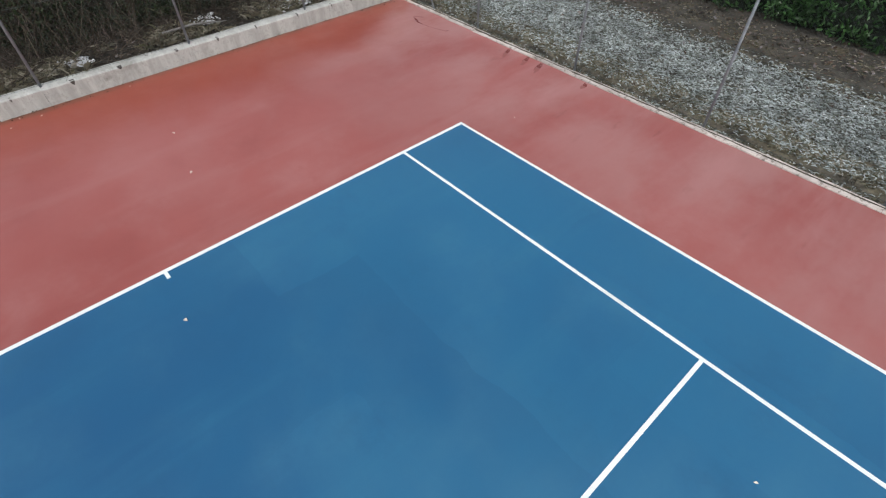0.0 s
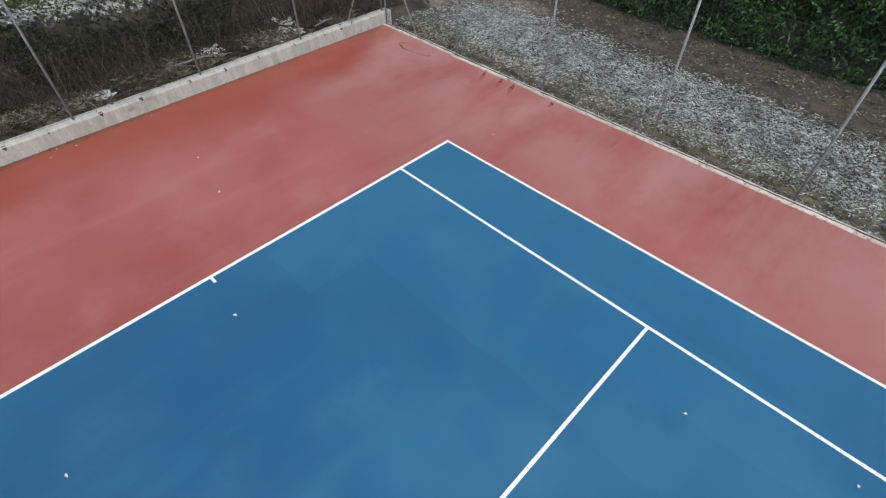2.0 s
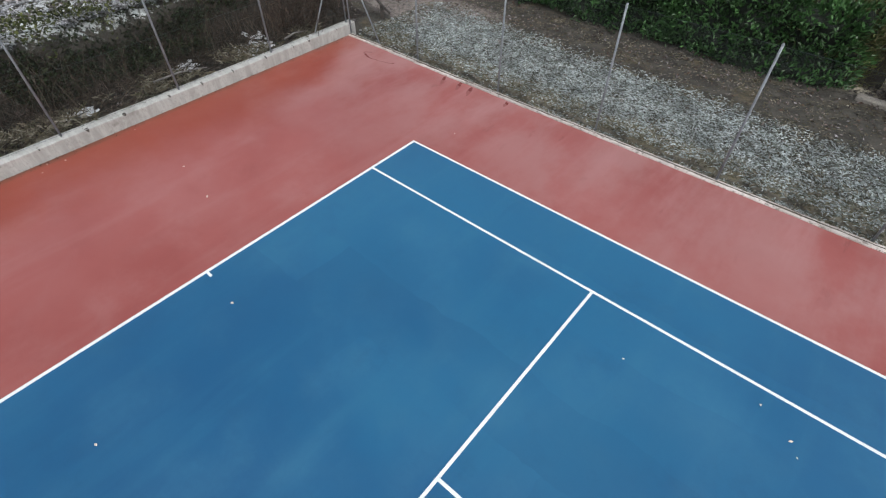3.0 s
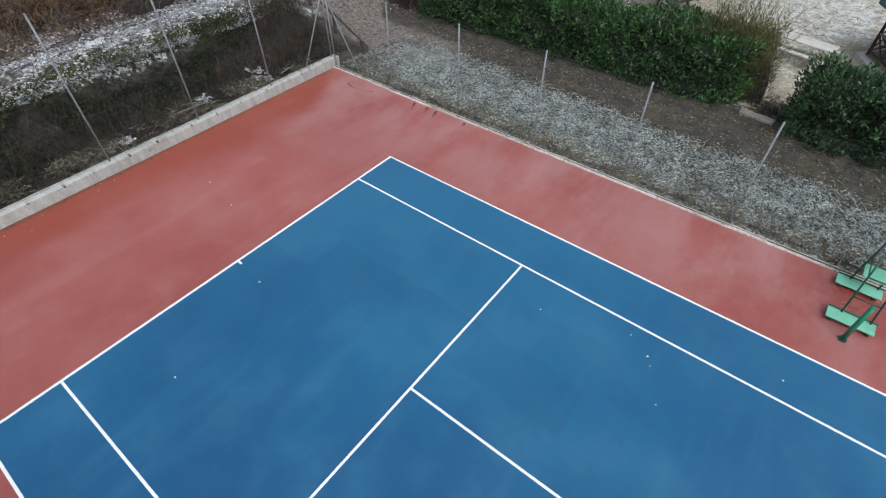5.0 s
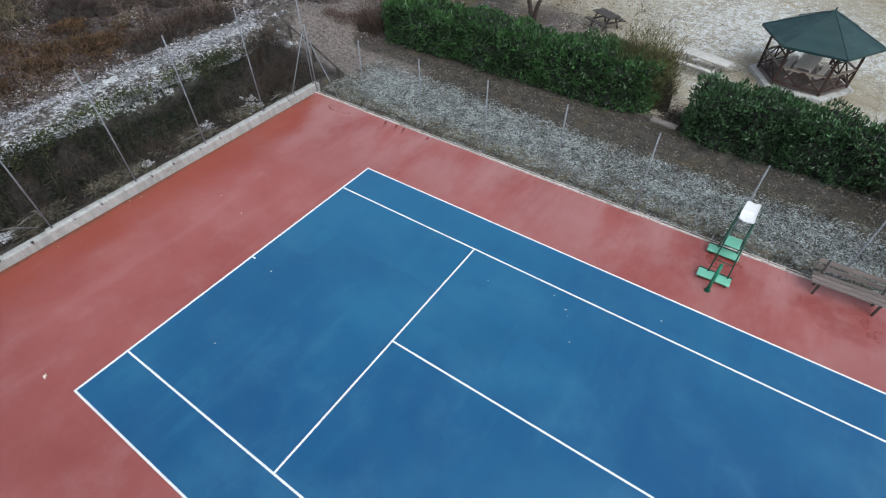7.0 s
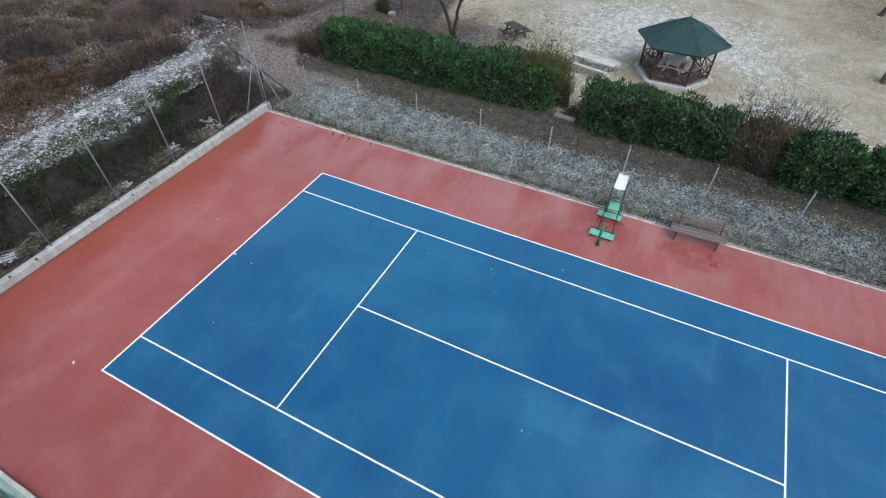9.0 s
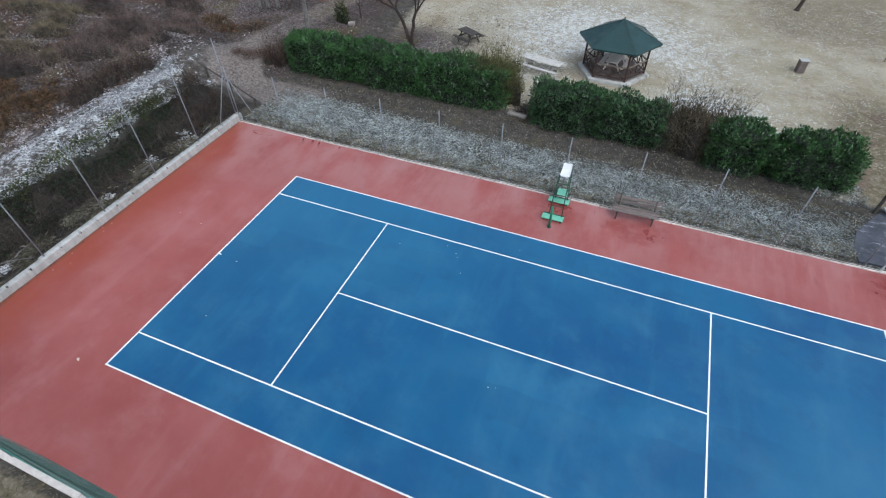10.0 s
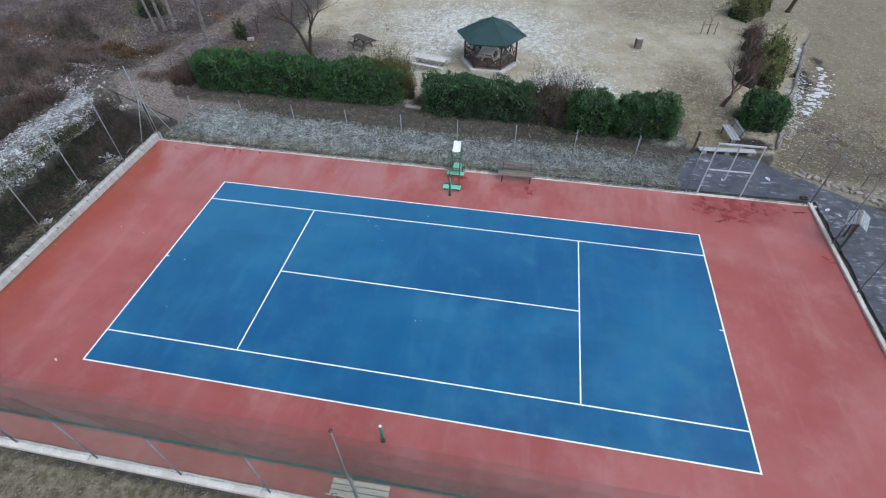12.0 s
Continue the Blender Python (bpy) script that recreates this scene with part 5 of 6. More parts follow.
tree("leafless spreading fruit tree standing in leaf litter", -12.35, 19.55, 0.75, 0.27, 21, M_BARK, 3, 6, 1.3, name="fruit_tree", first=((-1.0, -0.3, 2.1), (0.4, 0.1, 2.0)))
tree("leafless dark crooked tree beside the laurel bush", 15.35, 17.9, 0.8, 0.14, 22, M_BARK, 3, 5, 0.75, (0.3, 0.15), crown_mat=M_REDTWIG, first=((0.3, 0.25, 1.4), (-0.35, 0.1, 1.3), (0.8, 0.1, 0.8)))
tree("grey leafless tree behind the hedge end", -20.3, 19.6, 3.4, 0.16, 23, M_PALEBARK, 3, 5, 1.4)
tree("slim pale leafless tree on the wooded slope", -25.6, 22.3, 3.8, 0.13, 24, M_PALEBARK, 2, 5, 1.4, (0.05, -0.05))
tree("slim pale leafless tree on the wooded slope", -24.9, 22.6, 4.2, 0.12, 25, M_PALEBARK, 2, 5, 1.4, (0.1, -0.05))
tree("slim pale leafless tree on the wooded slope", -26.1, 22.0, 3.6, 0.10, 26, M_PALEBARK, 2, 5, 1.3, (-0.08, 0.0))
tree("dark leafless tree at the garden's far edge", 11.7, 37.2, 1.2, 0.16, 27, M_BARK, 2, 5, 1.6, (0.25, 0.1))
tree("leaning leafless tree at the garden corner", 24.0, 35.2, 1.6, 0.18, 28, M_BARK, 3, 5, 1.6, (0.2, 0.0))
tree("leafless tree at the garden corner", 22.6, 35.6, 1.4, 0.15, 29, M_BARK, 2, 5, 1.5, (-0.1, 0.1))
sap = tree("young staked sapling in the dry grass", 16.5, 29.3, 1.1, 0.035, 30, M_BARK, 2, 3, 0.6, name="sapling")
for dx in (-0.5, 0.5):
    part("stake", Shape().tube((dx, 0, 0), (dx, 0, 1.05), 0.04, n=7), M_GREYWOOD, sap, "wooden stake")
part("tie_bar", Shape().bar((-0.5, 0, 0.8), (0.5, 0, 0.8), 0.03, 0.05), M_GREYWOOD, sap)
tree("small bushy evergreen sprout beside a stone", -18.6, 24.0, 0.8, 0.06, 31, M_BARK, 3, 4, 0.7, name="young_tree")

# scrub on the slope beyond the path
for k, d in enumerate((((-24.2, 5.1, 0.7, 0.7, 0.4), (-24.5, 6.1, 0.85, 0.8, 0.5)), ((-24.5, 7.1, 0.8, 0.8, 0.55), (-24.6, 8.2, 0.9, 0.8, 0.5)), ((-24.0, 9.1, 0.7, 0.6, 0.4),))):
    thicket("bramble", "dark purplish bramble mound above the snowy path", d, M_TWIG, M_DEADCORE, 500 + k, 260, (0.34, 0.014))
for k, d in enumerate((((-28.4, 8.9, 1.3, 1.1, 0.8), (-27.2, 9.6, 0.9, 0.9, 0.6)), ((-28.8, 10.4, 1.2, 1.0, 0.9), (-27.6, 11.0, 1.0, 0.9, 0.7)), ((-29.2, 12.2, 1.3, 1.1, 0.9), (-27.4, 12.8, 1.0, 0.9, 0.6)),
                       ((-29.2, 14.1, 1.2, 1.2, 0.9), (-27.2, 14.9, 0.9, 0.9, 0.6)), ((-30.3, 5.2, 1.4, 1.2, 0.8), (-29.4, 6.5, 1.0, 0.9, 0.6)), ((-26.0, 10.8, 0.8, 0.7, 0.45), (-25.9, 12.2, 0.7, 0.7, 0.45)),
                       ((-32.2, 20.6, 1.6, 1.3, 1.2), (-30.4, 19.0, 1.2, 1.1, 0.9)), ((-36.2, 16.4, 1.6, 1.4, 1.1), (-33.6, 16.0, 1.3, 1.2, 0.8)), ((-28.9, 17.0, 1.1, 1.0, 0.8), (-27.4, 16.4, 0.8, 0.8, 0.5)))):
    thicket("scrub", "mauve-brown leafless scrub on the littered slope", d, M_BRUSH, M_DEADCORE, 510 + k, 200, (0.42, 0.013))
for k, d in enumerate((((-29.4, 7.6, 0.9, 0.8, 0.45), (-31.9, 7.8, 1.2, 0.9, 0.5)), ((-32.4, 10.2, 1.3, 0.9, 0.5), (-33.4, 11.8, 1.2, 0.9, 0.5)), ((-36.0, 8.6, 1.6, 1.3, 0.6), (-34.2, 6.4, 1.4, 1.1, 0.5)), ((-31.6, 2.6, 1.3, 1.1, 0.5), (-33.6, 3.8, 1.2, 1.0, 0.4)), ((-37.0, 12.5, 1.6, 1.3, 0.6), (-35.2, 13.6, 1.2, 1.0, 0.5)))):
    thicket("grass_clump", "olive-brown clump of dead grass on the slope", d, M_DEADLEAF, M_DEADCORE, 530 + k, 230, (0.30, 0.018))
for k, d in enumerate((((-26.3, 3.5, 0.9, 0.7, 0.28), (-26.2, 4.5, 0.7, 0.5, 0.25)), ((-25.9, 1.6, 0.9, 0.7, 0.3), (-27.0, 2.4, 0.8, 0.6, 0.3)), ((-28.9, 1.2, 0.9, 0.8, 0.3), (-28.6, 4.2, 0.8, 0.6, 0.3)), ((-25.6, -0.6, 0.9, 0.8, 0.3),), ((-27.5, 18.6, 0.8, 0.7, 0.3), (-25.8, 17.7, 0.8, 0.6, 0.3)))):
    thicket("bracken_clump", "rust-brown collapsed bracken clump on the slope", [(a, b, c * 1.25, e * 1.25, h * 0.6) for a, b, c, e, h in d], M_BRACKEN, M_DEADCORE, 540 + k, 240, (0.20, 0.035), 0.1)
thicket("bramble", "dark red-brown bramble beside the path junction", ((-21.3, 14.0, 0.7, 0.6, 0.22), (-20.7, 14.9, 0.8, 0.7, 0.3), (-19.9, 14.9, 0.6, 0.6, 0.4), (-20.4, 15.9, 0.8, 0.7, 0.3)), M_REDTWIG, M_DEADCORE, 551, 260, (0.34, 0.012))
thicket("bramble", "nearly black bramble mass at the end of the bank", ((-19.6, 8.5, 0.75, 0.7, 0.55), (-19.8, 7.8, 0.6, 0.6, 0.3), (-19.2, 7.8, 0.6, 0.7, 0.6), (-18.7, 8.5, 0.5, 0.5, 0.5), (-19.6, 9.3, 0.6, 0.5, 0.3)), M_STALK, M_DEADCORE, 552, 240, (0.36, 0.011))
thicket("evergreen_sprout", "small dark evergreen sprout by a pale stone", ((-19.4, 22.8, 0.5, 0.45, 1.2),), M_IVYTOP, M_HEDGECORE, 553, 300, (0.18, 0.05))
thicket("evergreen_bush", "dark evergreen bush behind the pale trees", ((-28.6, 25.2, 1.1, 1.0, 1.9),), M_IVYTOP, M_HEDGECORE, 554, 160, (0.18, 0.05))
tagged(new("field_stone", Shape().box((-18.6, 22.6, 0.08), (0.5, 0.36, 0.26), rz=25, bevel=0.08).mesh("field_stone", M_STONE)), "pale rough stone lying beside the sprout", "stone")
thicket("olive_bush", "olive green untidy shrub beside a wire fence", ((18.8, 21.6, 0.9, 1.0, 1.5), (19.3, 23.1, 1.0, 1.1, 2.1), (19.8, 24.8, 0.9, 1.0, 2.0)), M_OLIVE, M_HEDGECORE, 558, 330, (0.17, 0.05), 0.5)
thicket("olive_bush", "olive green untidy shrub at the garden corner", ((20.0, 33.6, 1.2, 1.2, 1.8), (21.3, 34.7, 1.0, 1.0, 1.5)), M_OLIVE, M_HEDGECORE, 559, 240, (0.18, 0.05), 0.5)
thicket("brown_shrub", "reddish-brown leafless shrub beside the olive bush", ((17.6, 21.4, 0.8, 0.8, 1.5), (18.2, 24.0, 0.7, 0.9, 1.6), (19.0, 26.6, 0.7, 1.0, 1.4), (19.9, 29.4, 0.8, 1.0, 1.1)), M_REDTWIG, M_DEADCORE, 555, 150, (0.45, 0.013), 0.6)

# the bank: stalks, ivy, bramble, snow and brush
rng_b = random.Random(41)
ivy_t = thing("ivy_bank", "dark ivy and dead stalks covering the bank", "undergrowth", kind="stuff")
ivy, ivy_top, stalk = Shape(), Shape(), Shape()
for _ in range(34000):
    y = rng_b.uniform(-12, 8.2)
    x = -19.35 - 0.25 * math.sin(y * 0.6) - rng_b.uniform(-0.1, 1.45)
    dens = noise.noise(Vector((x * 0.7, y * 0.5, 2.0)))
    if dens < -0.25 or y > 6.6 and rng_b.random() < 0.7 or y < 5.0 and x < -20.1 and rng_b.random() < 0.55:
        continue
    z = hz(x, y) + abs(rng_b.gauss(0.05, 0.14)) + 0.18 * max(dens, 0)
    d = Vector((rng_b.gauss(0.4, 0.6), rng_b.gauss(0, 0.6), rng_b.gauss(0.3, 0.5))).normalized()
    sd = d.cross(Vector((rng_b.gauss(0, 1), rng_b.gauss(0, 1), 1.0)))
    if sd.length > 0.01:
        # light put into colour: olive crest leaves toned sunlit, face leaves toned shaded
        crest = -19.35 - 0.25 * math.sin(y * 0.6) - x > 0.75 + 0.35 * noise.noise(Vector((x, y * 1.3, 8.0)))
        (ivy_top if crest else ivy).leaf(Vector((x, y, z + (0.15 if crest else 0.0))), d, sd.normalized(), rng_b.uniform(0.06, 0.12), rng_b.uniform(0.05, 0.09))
part("ivy", ivy, M_IVY, ivy_t, "dark green ivy leaves in a shaded tone")
part("ivy", ivy_top, M_IVYTOP, ivy_t, "yellowish olive ivy leaves in a sunlit tone")
for _ in range(900):
    y = rng_b.uniform(-12, 8.6)
    x = rng_b.uniform(-20.3, -18.4) if rng_b.random() < 0.85 else rng_b.uniform(-18.4, -17.95)
    z = hz(x, y)
    L = rng_b.uniform(0.3, 0.9) * (1.0 if x < -18.8 else 0.5)
    p = Vector((x, y, z - 0.03))
    q = p + Vector((rng_b.gauss(0.3, 0.6), rng_b.gauss(0, 0.6), 0.7)).normalized() * L
    stalk.tube(p, q, 0.007, 0.004, n=3, caps=False)
    stalk.tube(q, q + Vector((rng_b.gauss(0.2, 0.5), rng_b.gauss(0, 0.5), rng_b.gauss(0.2, 0.5))) * L * 0.4, 0.004, 0.002, n=3, caps=False)
for _ in range(2600):
    y = rng_b.uniform(-12, 9.2)
    x = rng_b.uniform(-19.7, -17.95)
    a = rng_b.uniform(0, 6.28)
    L = rng_b.uniform(0.2, 0.8)
    p = Vector((x, y, hz(x, y) + rng_b.uniform(0.0, 0.18)))
    q = p + Vector((math.cos(a) * L, math.sin(a) * L, rng_b.gauss(0.05, 0.12)))
    if q.x > -17.95:
        q.x = -17.95
    q.z = max(q.z, hz(q.x, q.y) + 0.02)
    stalk.tube(p, q, rng_b.uniform(0.004, 0.011), 0.003, n=3, caps=False)
for _ in range(300):
    y = rng_b.uniform(-11, 7.0)
    if noise.noise(Vector((0.0, y * 1.2, 3.0))) < -0.2:
        continue
    p = Vector((rng_b.uniform(-19.6, -18.7), y, 0))
    p.z = hz(p.x, p.y)
    q = p + Vector((rng_b.uniform(-0.35, 0.25), rng_b.gauss(0, 0.3), rng_b.uniform(0.7, 1.35)))
    m = p.lerp(q, 0.55) + Vector((rng_b.gauss(0, 0.06), rng_b.gauss(0, 0.08), 0.05))
    stalk.tube(p, m, 0.007, 0.006, n=3, caps=False)
    stalk.tube(m, q, 0.006, 0.0025, n=3, caps=False)
    if rng_b.random() < 0.6:
        stalk.tube(m, m + Vector((rng_b.gauss(0.1, 0.2), rng_b.gauss(0, 0.3), rng_b.uniform(0.1, 0.4))), 0.006, 0.002, n=3, caps=False)
part("stalks", stalk, M_STALK, ivy_t, "dead brown stalks")
twig_bush("dark bramble thicket against the concrete wall end", [(-18.6, 7.6), (-19.2, 8.3), (-19.9, 7.4), (-18.9, 6.9), (-20.2, 8.4), (-19.4, 8.9), (-20.4, 9.0)], M_TWIG, 42, 110, 0.95, 0.9, 0.009, "bramble")
twig_bush("bare dark twigs standing at the hedge end", [(-19.3, 14.6), (-19.1, 15.3), (-19.6, 15.6), (-19.2, 16.1), (-19.9, 14.7)], M_TWIG, 43, 40, 1.9, 0.5, 0.008, "bramble")
for k, spots in enumerate(([(-28.4, 8.9), (-28.8, 10.4), (-29.2, 12.2)], [(-27.6, 11.0), (-29.2, 14.1), (-26.0, 12.0)], [(-30.3, 5.2), (-29.4, 6.5), (-27.2, 9.6)], [(-32.2, 20.6), (-30.4, 19.0), (-28.9, 17.0)], [(-24.6, 8.2), (-24.5, 6.1), (-25.2, 9.6)])):
    twig_bush("leafless brown brushwood on the slope", spots, M_BRUSH, 50 + k, 70, 1.15, 1.3, 0.008, "brushwood")

# branches fallen behind the wall
for k, (x, y, L, a) in enumerate(((-18.28, 3.26, 1.4, 75), (-18.5, -3.6, 1.5, 40), (-18.6, -3.2, 1.2, 110), (-18.1, 6.9, 0.8, 85))):
    t = thing("fallen_branch", "bare fallen branch lying on leaf litter", "branch", (x, y, hz(x, y) + 0.16), a)
    part("stem", Shape().tube((-L / 2, 0, 0), (0, 0.05, 0.06), 0.03, 0.025, n=6).tube((0, 0.05, 0.06), (L / 2, 0.0, 0.03), 0.025, 0.012, n=6), M_PALEBARK, t)
    part("twig", Shape().tube((0, 0.05, 0.06), (L * 0.3, 0.3, 0.12), 0.012, 0.005, n=4), M_STALK, t)


# ---- loose cover: grass, leaves, snow ----
def blades(shape, x, y, z, n, length, width, rng, lift=0.5, spread=0.06, droop=0.7):
    """Bent leaves of grass lying about a spot."""
    for _ in range(n):
        a = rng.uniform(0, 6.2832)
        d = Vector((math.cos(a), math.sin(a), rng.uniform(0, lift))).normalized()
        s = Vector((-math.sin(a), math.cos(a), rng.gauss(0, 0.3))).normalized()
        b = Vector((x + rng.gauss(0, spread), y + rng.gauss(0, spread), z + rng.uniform(0.0, 0.03)))
        L, w = length * rng.uniform(0.6, 1.3), width * rng.uniform(0.6, 1.3)
        m = b + d * L * 0.55
        t = m + Vector((d.x, d.y, d.z - droop)).normalized() * L * 0.5
        shape.add([b - s * w * 0.3, b + s * w * 0.3, m + s * w * 0.5, t, m - s * w * 0.5], [(0, 1, 2, 3, 4)])


rng_g = random.Random(71)
frosty, dry, straw, frost_straw = Shape(), Shape(), Shape(), Shape()
spots_g = []
for k in range(95000):
    u = rng_g.random()
    if u < 0.62:
        spots_g.append((rng_g.uniform(-17.5, 12.5), rng_g.uniform(8.66, 14.2)))
    elif u < 0.91:
        spots_g.append((rng_g.uniform(-12, 20), rng_g.uniform(16, 40)))
    else:
        spots_g.append((rng_g.uniform(17, 33), rng_g.uniform(8, 40)))
gx, gy = np.array(spots_g).T
cover = np.array(zones(gx, gy)).T.tolist()
lie = height(gx, gy).tolist()
for (x, y), z, (f, g, l, v, hu, wo) in zip(spots_g, lie, cover):
    if inside(ASPHALT, x, y) or math.hypot(x - 0.27, y - 21.85) < 2.2:
        continue
    clumpy = 0.5 + 0.9 * noise.noise(Vector((x * 1.1, y * 1.1, 4.0)))
    if y < 14.3 and x < 12.6:
        if f > 0.05 and rng_g.random() < f * 2.9 * (0.55 + clumpy * 0.8):
            blades(frosty, x, y, z, 3, 0.095, 0.019, rng_g)
        elif rng_g.random() < (0.95 if y < 10.3 else 0.5 if y < 12.2 else 0.10 + 0.3 * max(clumpy - 0.6, 0)):
            blades(frosty if rng_g.random() < (0.36 if x < -6 else 0.5) and y < 12 else dry, x, y, z, 5 if y < 10.4 else 2, 0.10, 0.020, rng_g)
    elif x < 17.4 + (y - 13.5) * 0.4 and rng_g.random() < f * 1.2 * (1 - 0.8 * wo):
        blades(frost_straw, x, y, z, 3, 0.13, 0.034, rng_g, 0.16, 0.12, 0.12)
    elif rng_g.random() < 0.75 * g * (1.0 - 0.75 * wo):
        blades(straw, x, y, z, 3, 0.13, 0.034, rng_g, 0.16, 0.12, 0.12)
tagged(new("frosted_grass", frosty.mesh("frosted_grass", M_FROSTBLADE)), "frost-whitened grass tufts", "grass", kind="stuff")
tagged(new("dry_grass", dry.mesh("dry_grass", M_DRYBLADE)), "dry straw-coloured grass tufts", "grass", kind="stuff")

tagged(new("frosted_straw", frost_straw.mesh("frosted_straw", M_FROSTSTRAW)), "frosted pale grass of the garden", "grass", kind="stuff")
tagged(new("bleached_grass", straw.mesh("bleached_grass", M_STRAW)), "bleached winter grass of the garden", "grass", kind="stuff")

rng_l = random.Random(72)
litter, pale_litter = Shape(), Shape()
for _ in range(70000):
    u = rng_l.random()
    if u < 0.6:
        x, y = rng_l.uniform(-40, -17.95), rng_l.uniform(-12, 30)
    elif u < 0.75:
        x, y = rng_l.gauss(-14, 5), rng_l.gauss(21, 4.5)
    elif u < 0.83:
        x, y = rng_l.uniform(18, 33), rng_l.uniform(9, 36)
    elif u < 0.852:
        x, y = rng_l.uniform(-17, 10), rng_l.uniform(12.4, 14.4)
    elif u < 0.865:
        x, y = rng_l.gauss(-3.5, 0.45), rng_l.gauss(15.3, 0.5)
    else:
        x, y = rng_l.uniform(-36, -24), rng_l.uniform(-2, 24)
    if abs(x) < 18 and abs(y) < 8.85 or inside(ASPHALT, x, y) and rng_l.random() < 0.93:
        continue
    if -20.4 < x < -18.2 and y < 9 and (x < -19.2 or rng_l.random() < 0.6):
        continue
    if -23 < x < -20.2 and y < 10 and rng_l.random() < 0.6:
        continue
    a = rng_l.uniform(0, 6.28)
    d = Vector((math.cos(a), math.sin(a), rng_l.gauss(0, 0.35))).normalized()
    s = Vector((-math.sin(a), math.cos(a), rng_l.gauss(0, 0.35))).normalized()
    k = 1.5 if x < -23 else 0.8 if x > 17 else 1.15
    litter.leaf(Vector((x, y, hz(x, y) + 0.03)), d, s, rng_l.uniform(0.05, 0.12) * k, rng_l.uniform(0.03, 0.075) * k, rng_l.uniform(-0.3, 0.4))
for cx, cy, rx, ry, n in ((-31.7, 9.2, 1.4, 0.6, 900), (-30.5, 11.3, 0.9, 0.5, 500), (-34.6, 17.6, 2.0, 1.2, 1200), (-24.3, 10.8, 1.2, 0.8, 420), (-24.0, 1.4, 0.7, 2.2, 1700), (-23.6, 12.6, 1.0, 0.8, 220), (-33.4, 8.2, 1.2, 0.5, 500), (-31.5, 14.6, 1.5, 1.0, 700), (-26.2, 13.6, 1.0, 0.8, 300), (20.2, 15.2, 2.6, 1.8, 2200), (23.8, 13.4, 2.8, 1.8, 1500), (21.4, 11.6, 2.0, 0.9, 300), (-34.0, 5.0, 2.6, 1.8, 900), (-37.0, 10.0, 2.6, 2.6, 900), (-33.0, 12.6, 2.0, 1.4, 500), (-30.0, 3.6, 1.6, 1.0, 350)):
    small = 0.7 if cx > 0 else 1.0
    for _ in range(n):
        x, y = rng_l.gauss(cx, rx * 0.6), rng_l.gauss(cy, ry * 0.6)
        if noise.noise(Vector((x * 1.3, y * 1.3, 2.0))) < (0.0 if x > 0 else -0.12):
            continue
        a = rng_l.uniform(0, 6.28)
        d = Vector((math.cos(a), math.sin(a), rng_l.gauss(0, 0.3))).normalized()
        s = Vector((-math.sin(a), math.cos(a), rng_l.gauss(0, 0.3))).normalized()
        (litter if cx > 0 and rng_l.random() < 0.5 else pale_litter).leaf(Vector((x, y, hz(x, y) + 0.05)), d, s, rng_l.uniform(0.08, 0.18) * small, rng_l.uniform(0.05, 0.11) * small, rng_l.uniform(-0.3, 0.4))
for _ in range(620):
    y = rng_l.uniform(-8.4, 8.3)
    if y > 0 and rng_l.random() < 0.5:
        continue
    a = rng_l.uniform(0, 6.28)
    d, s = Vector((math.cos(a), math.sin(a), 0.2)).normalized(), Vector((-math.sin(a), math.cos(a), 0.1)).normalized()
    litter.leaf(Vector((-17.57 + abs(rng_l.gauss(0, 0.07)), y, 0.012)), d, s, rng_l.uniform(0.02, 0.06), rng_l.uniform(0.012, 0.03), 0.2)
tagged(new("pale_leaf_litter", pale_litter.mesh("pale_leaf_litter", M_PALELITTER)), "drifts of frosted pinkish-grey fallen leaves", "leaf litter", kind="stuff")
tagged(new("leaf_litter", litter.mesh("leaf_litter", M_LITTER)), "brown and bleached fallen leaves", "leaf litter", kind="stuff")


def lump(shape, p, r, rng):
    """A small ragged crust of snow, domed and low."""
    n = 6
    a0 = rng.uniform(0, 6.28)
    ring = []
    for i in range(n):
        a = a0 + 6.2832 * i / n
        k = r * rng.uniform(0.55, 1.25)
        ring.append(p + Vector((k * math.cos(a), k * math.sin(a), -0.02)))
    top = p + Vector((rng.gauss(0, r * 0.2), rng.gauss(0, r * 0.2), r * rng.uniform(0.2, 0.45)))
    shape.add(ring + [top], [(i, (i + 1) % n, n) for i in range(n)])


old_snow = Shape()


def snow_patch(x, y, rx, ry, rz, seed):
    """A ragged thawing patch of old snow."""
    rng = random.Random(seed)
    m = pose(x, y, 0, 0, 0, rz)
    for _ in range(int(150 * rx * ry / 0.15)):
        w = m @ Vector((rng.gauss(0, rx * 0.42), rng.gauss(0, ry * 0.42), 0))
        if noise.noise(Vector((w.x * 2.5, w.y * 2.5, 6.0))) < (0.08 if x > 0 else -0.3):
            continue
        lump(old_snow, Vector((w.x, w.y, hz(w.x, w.y) + 0.05)), rng.uniform(0.03, 0.10), rng)


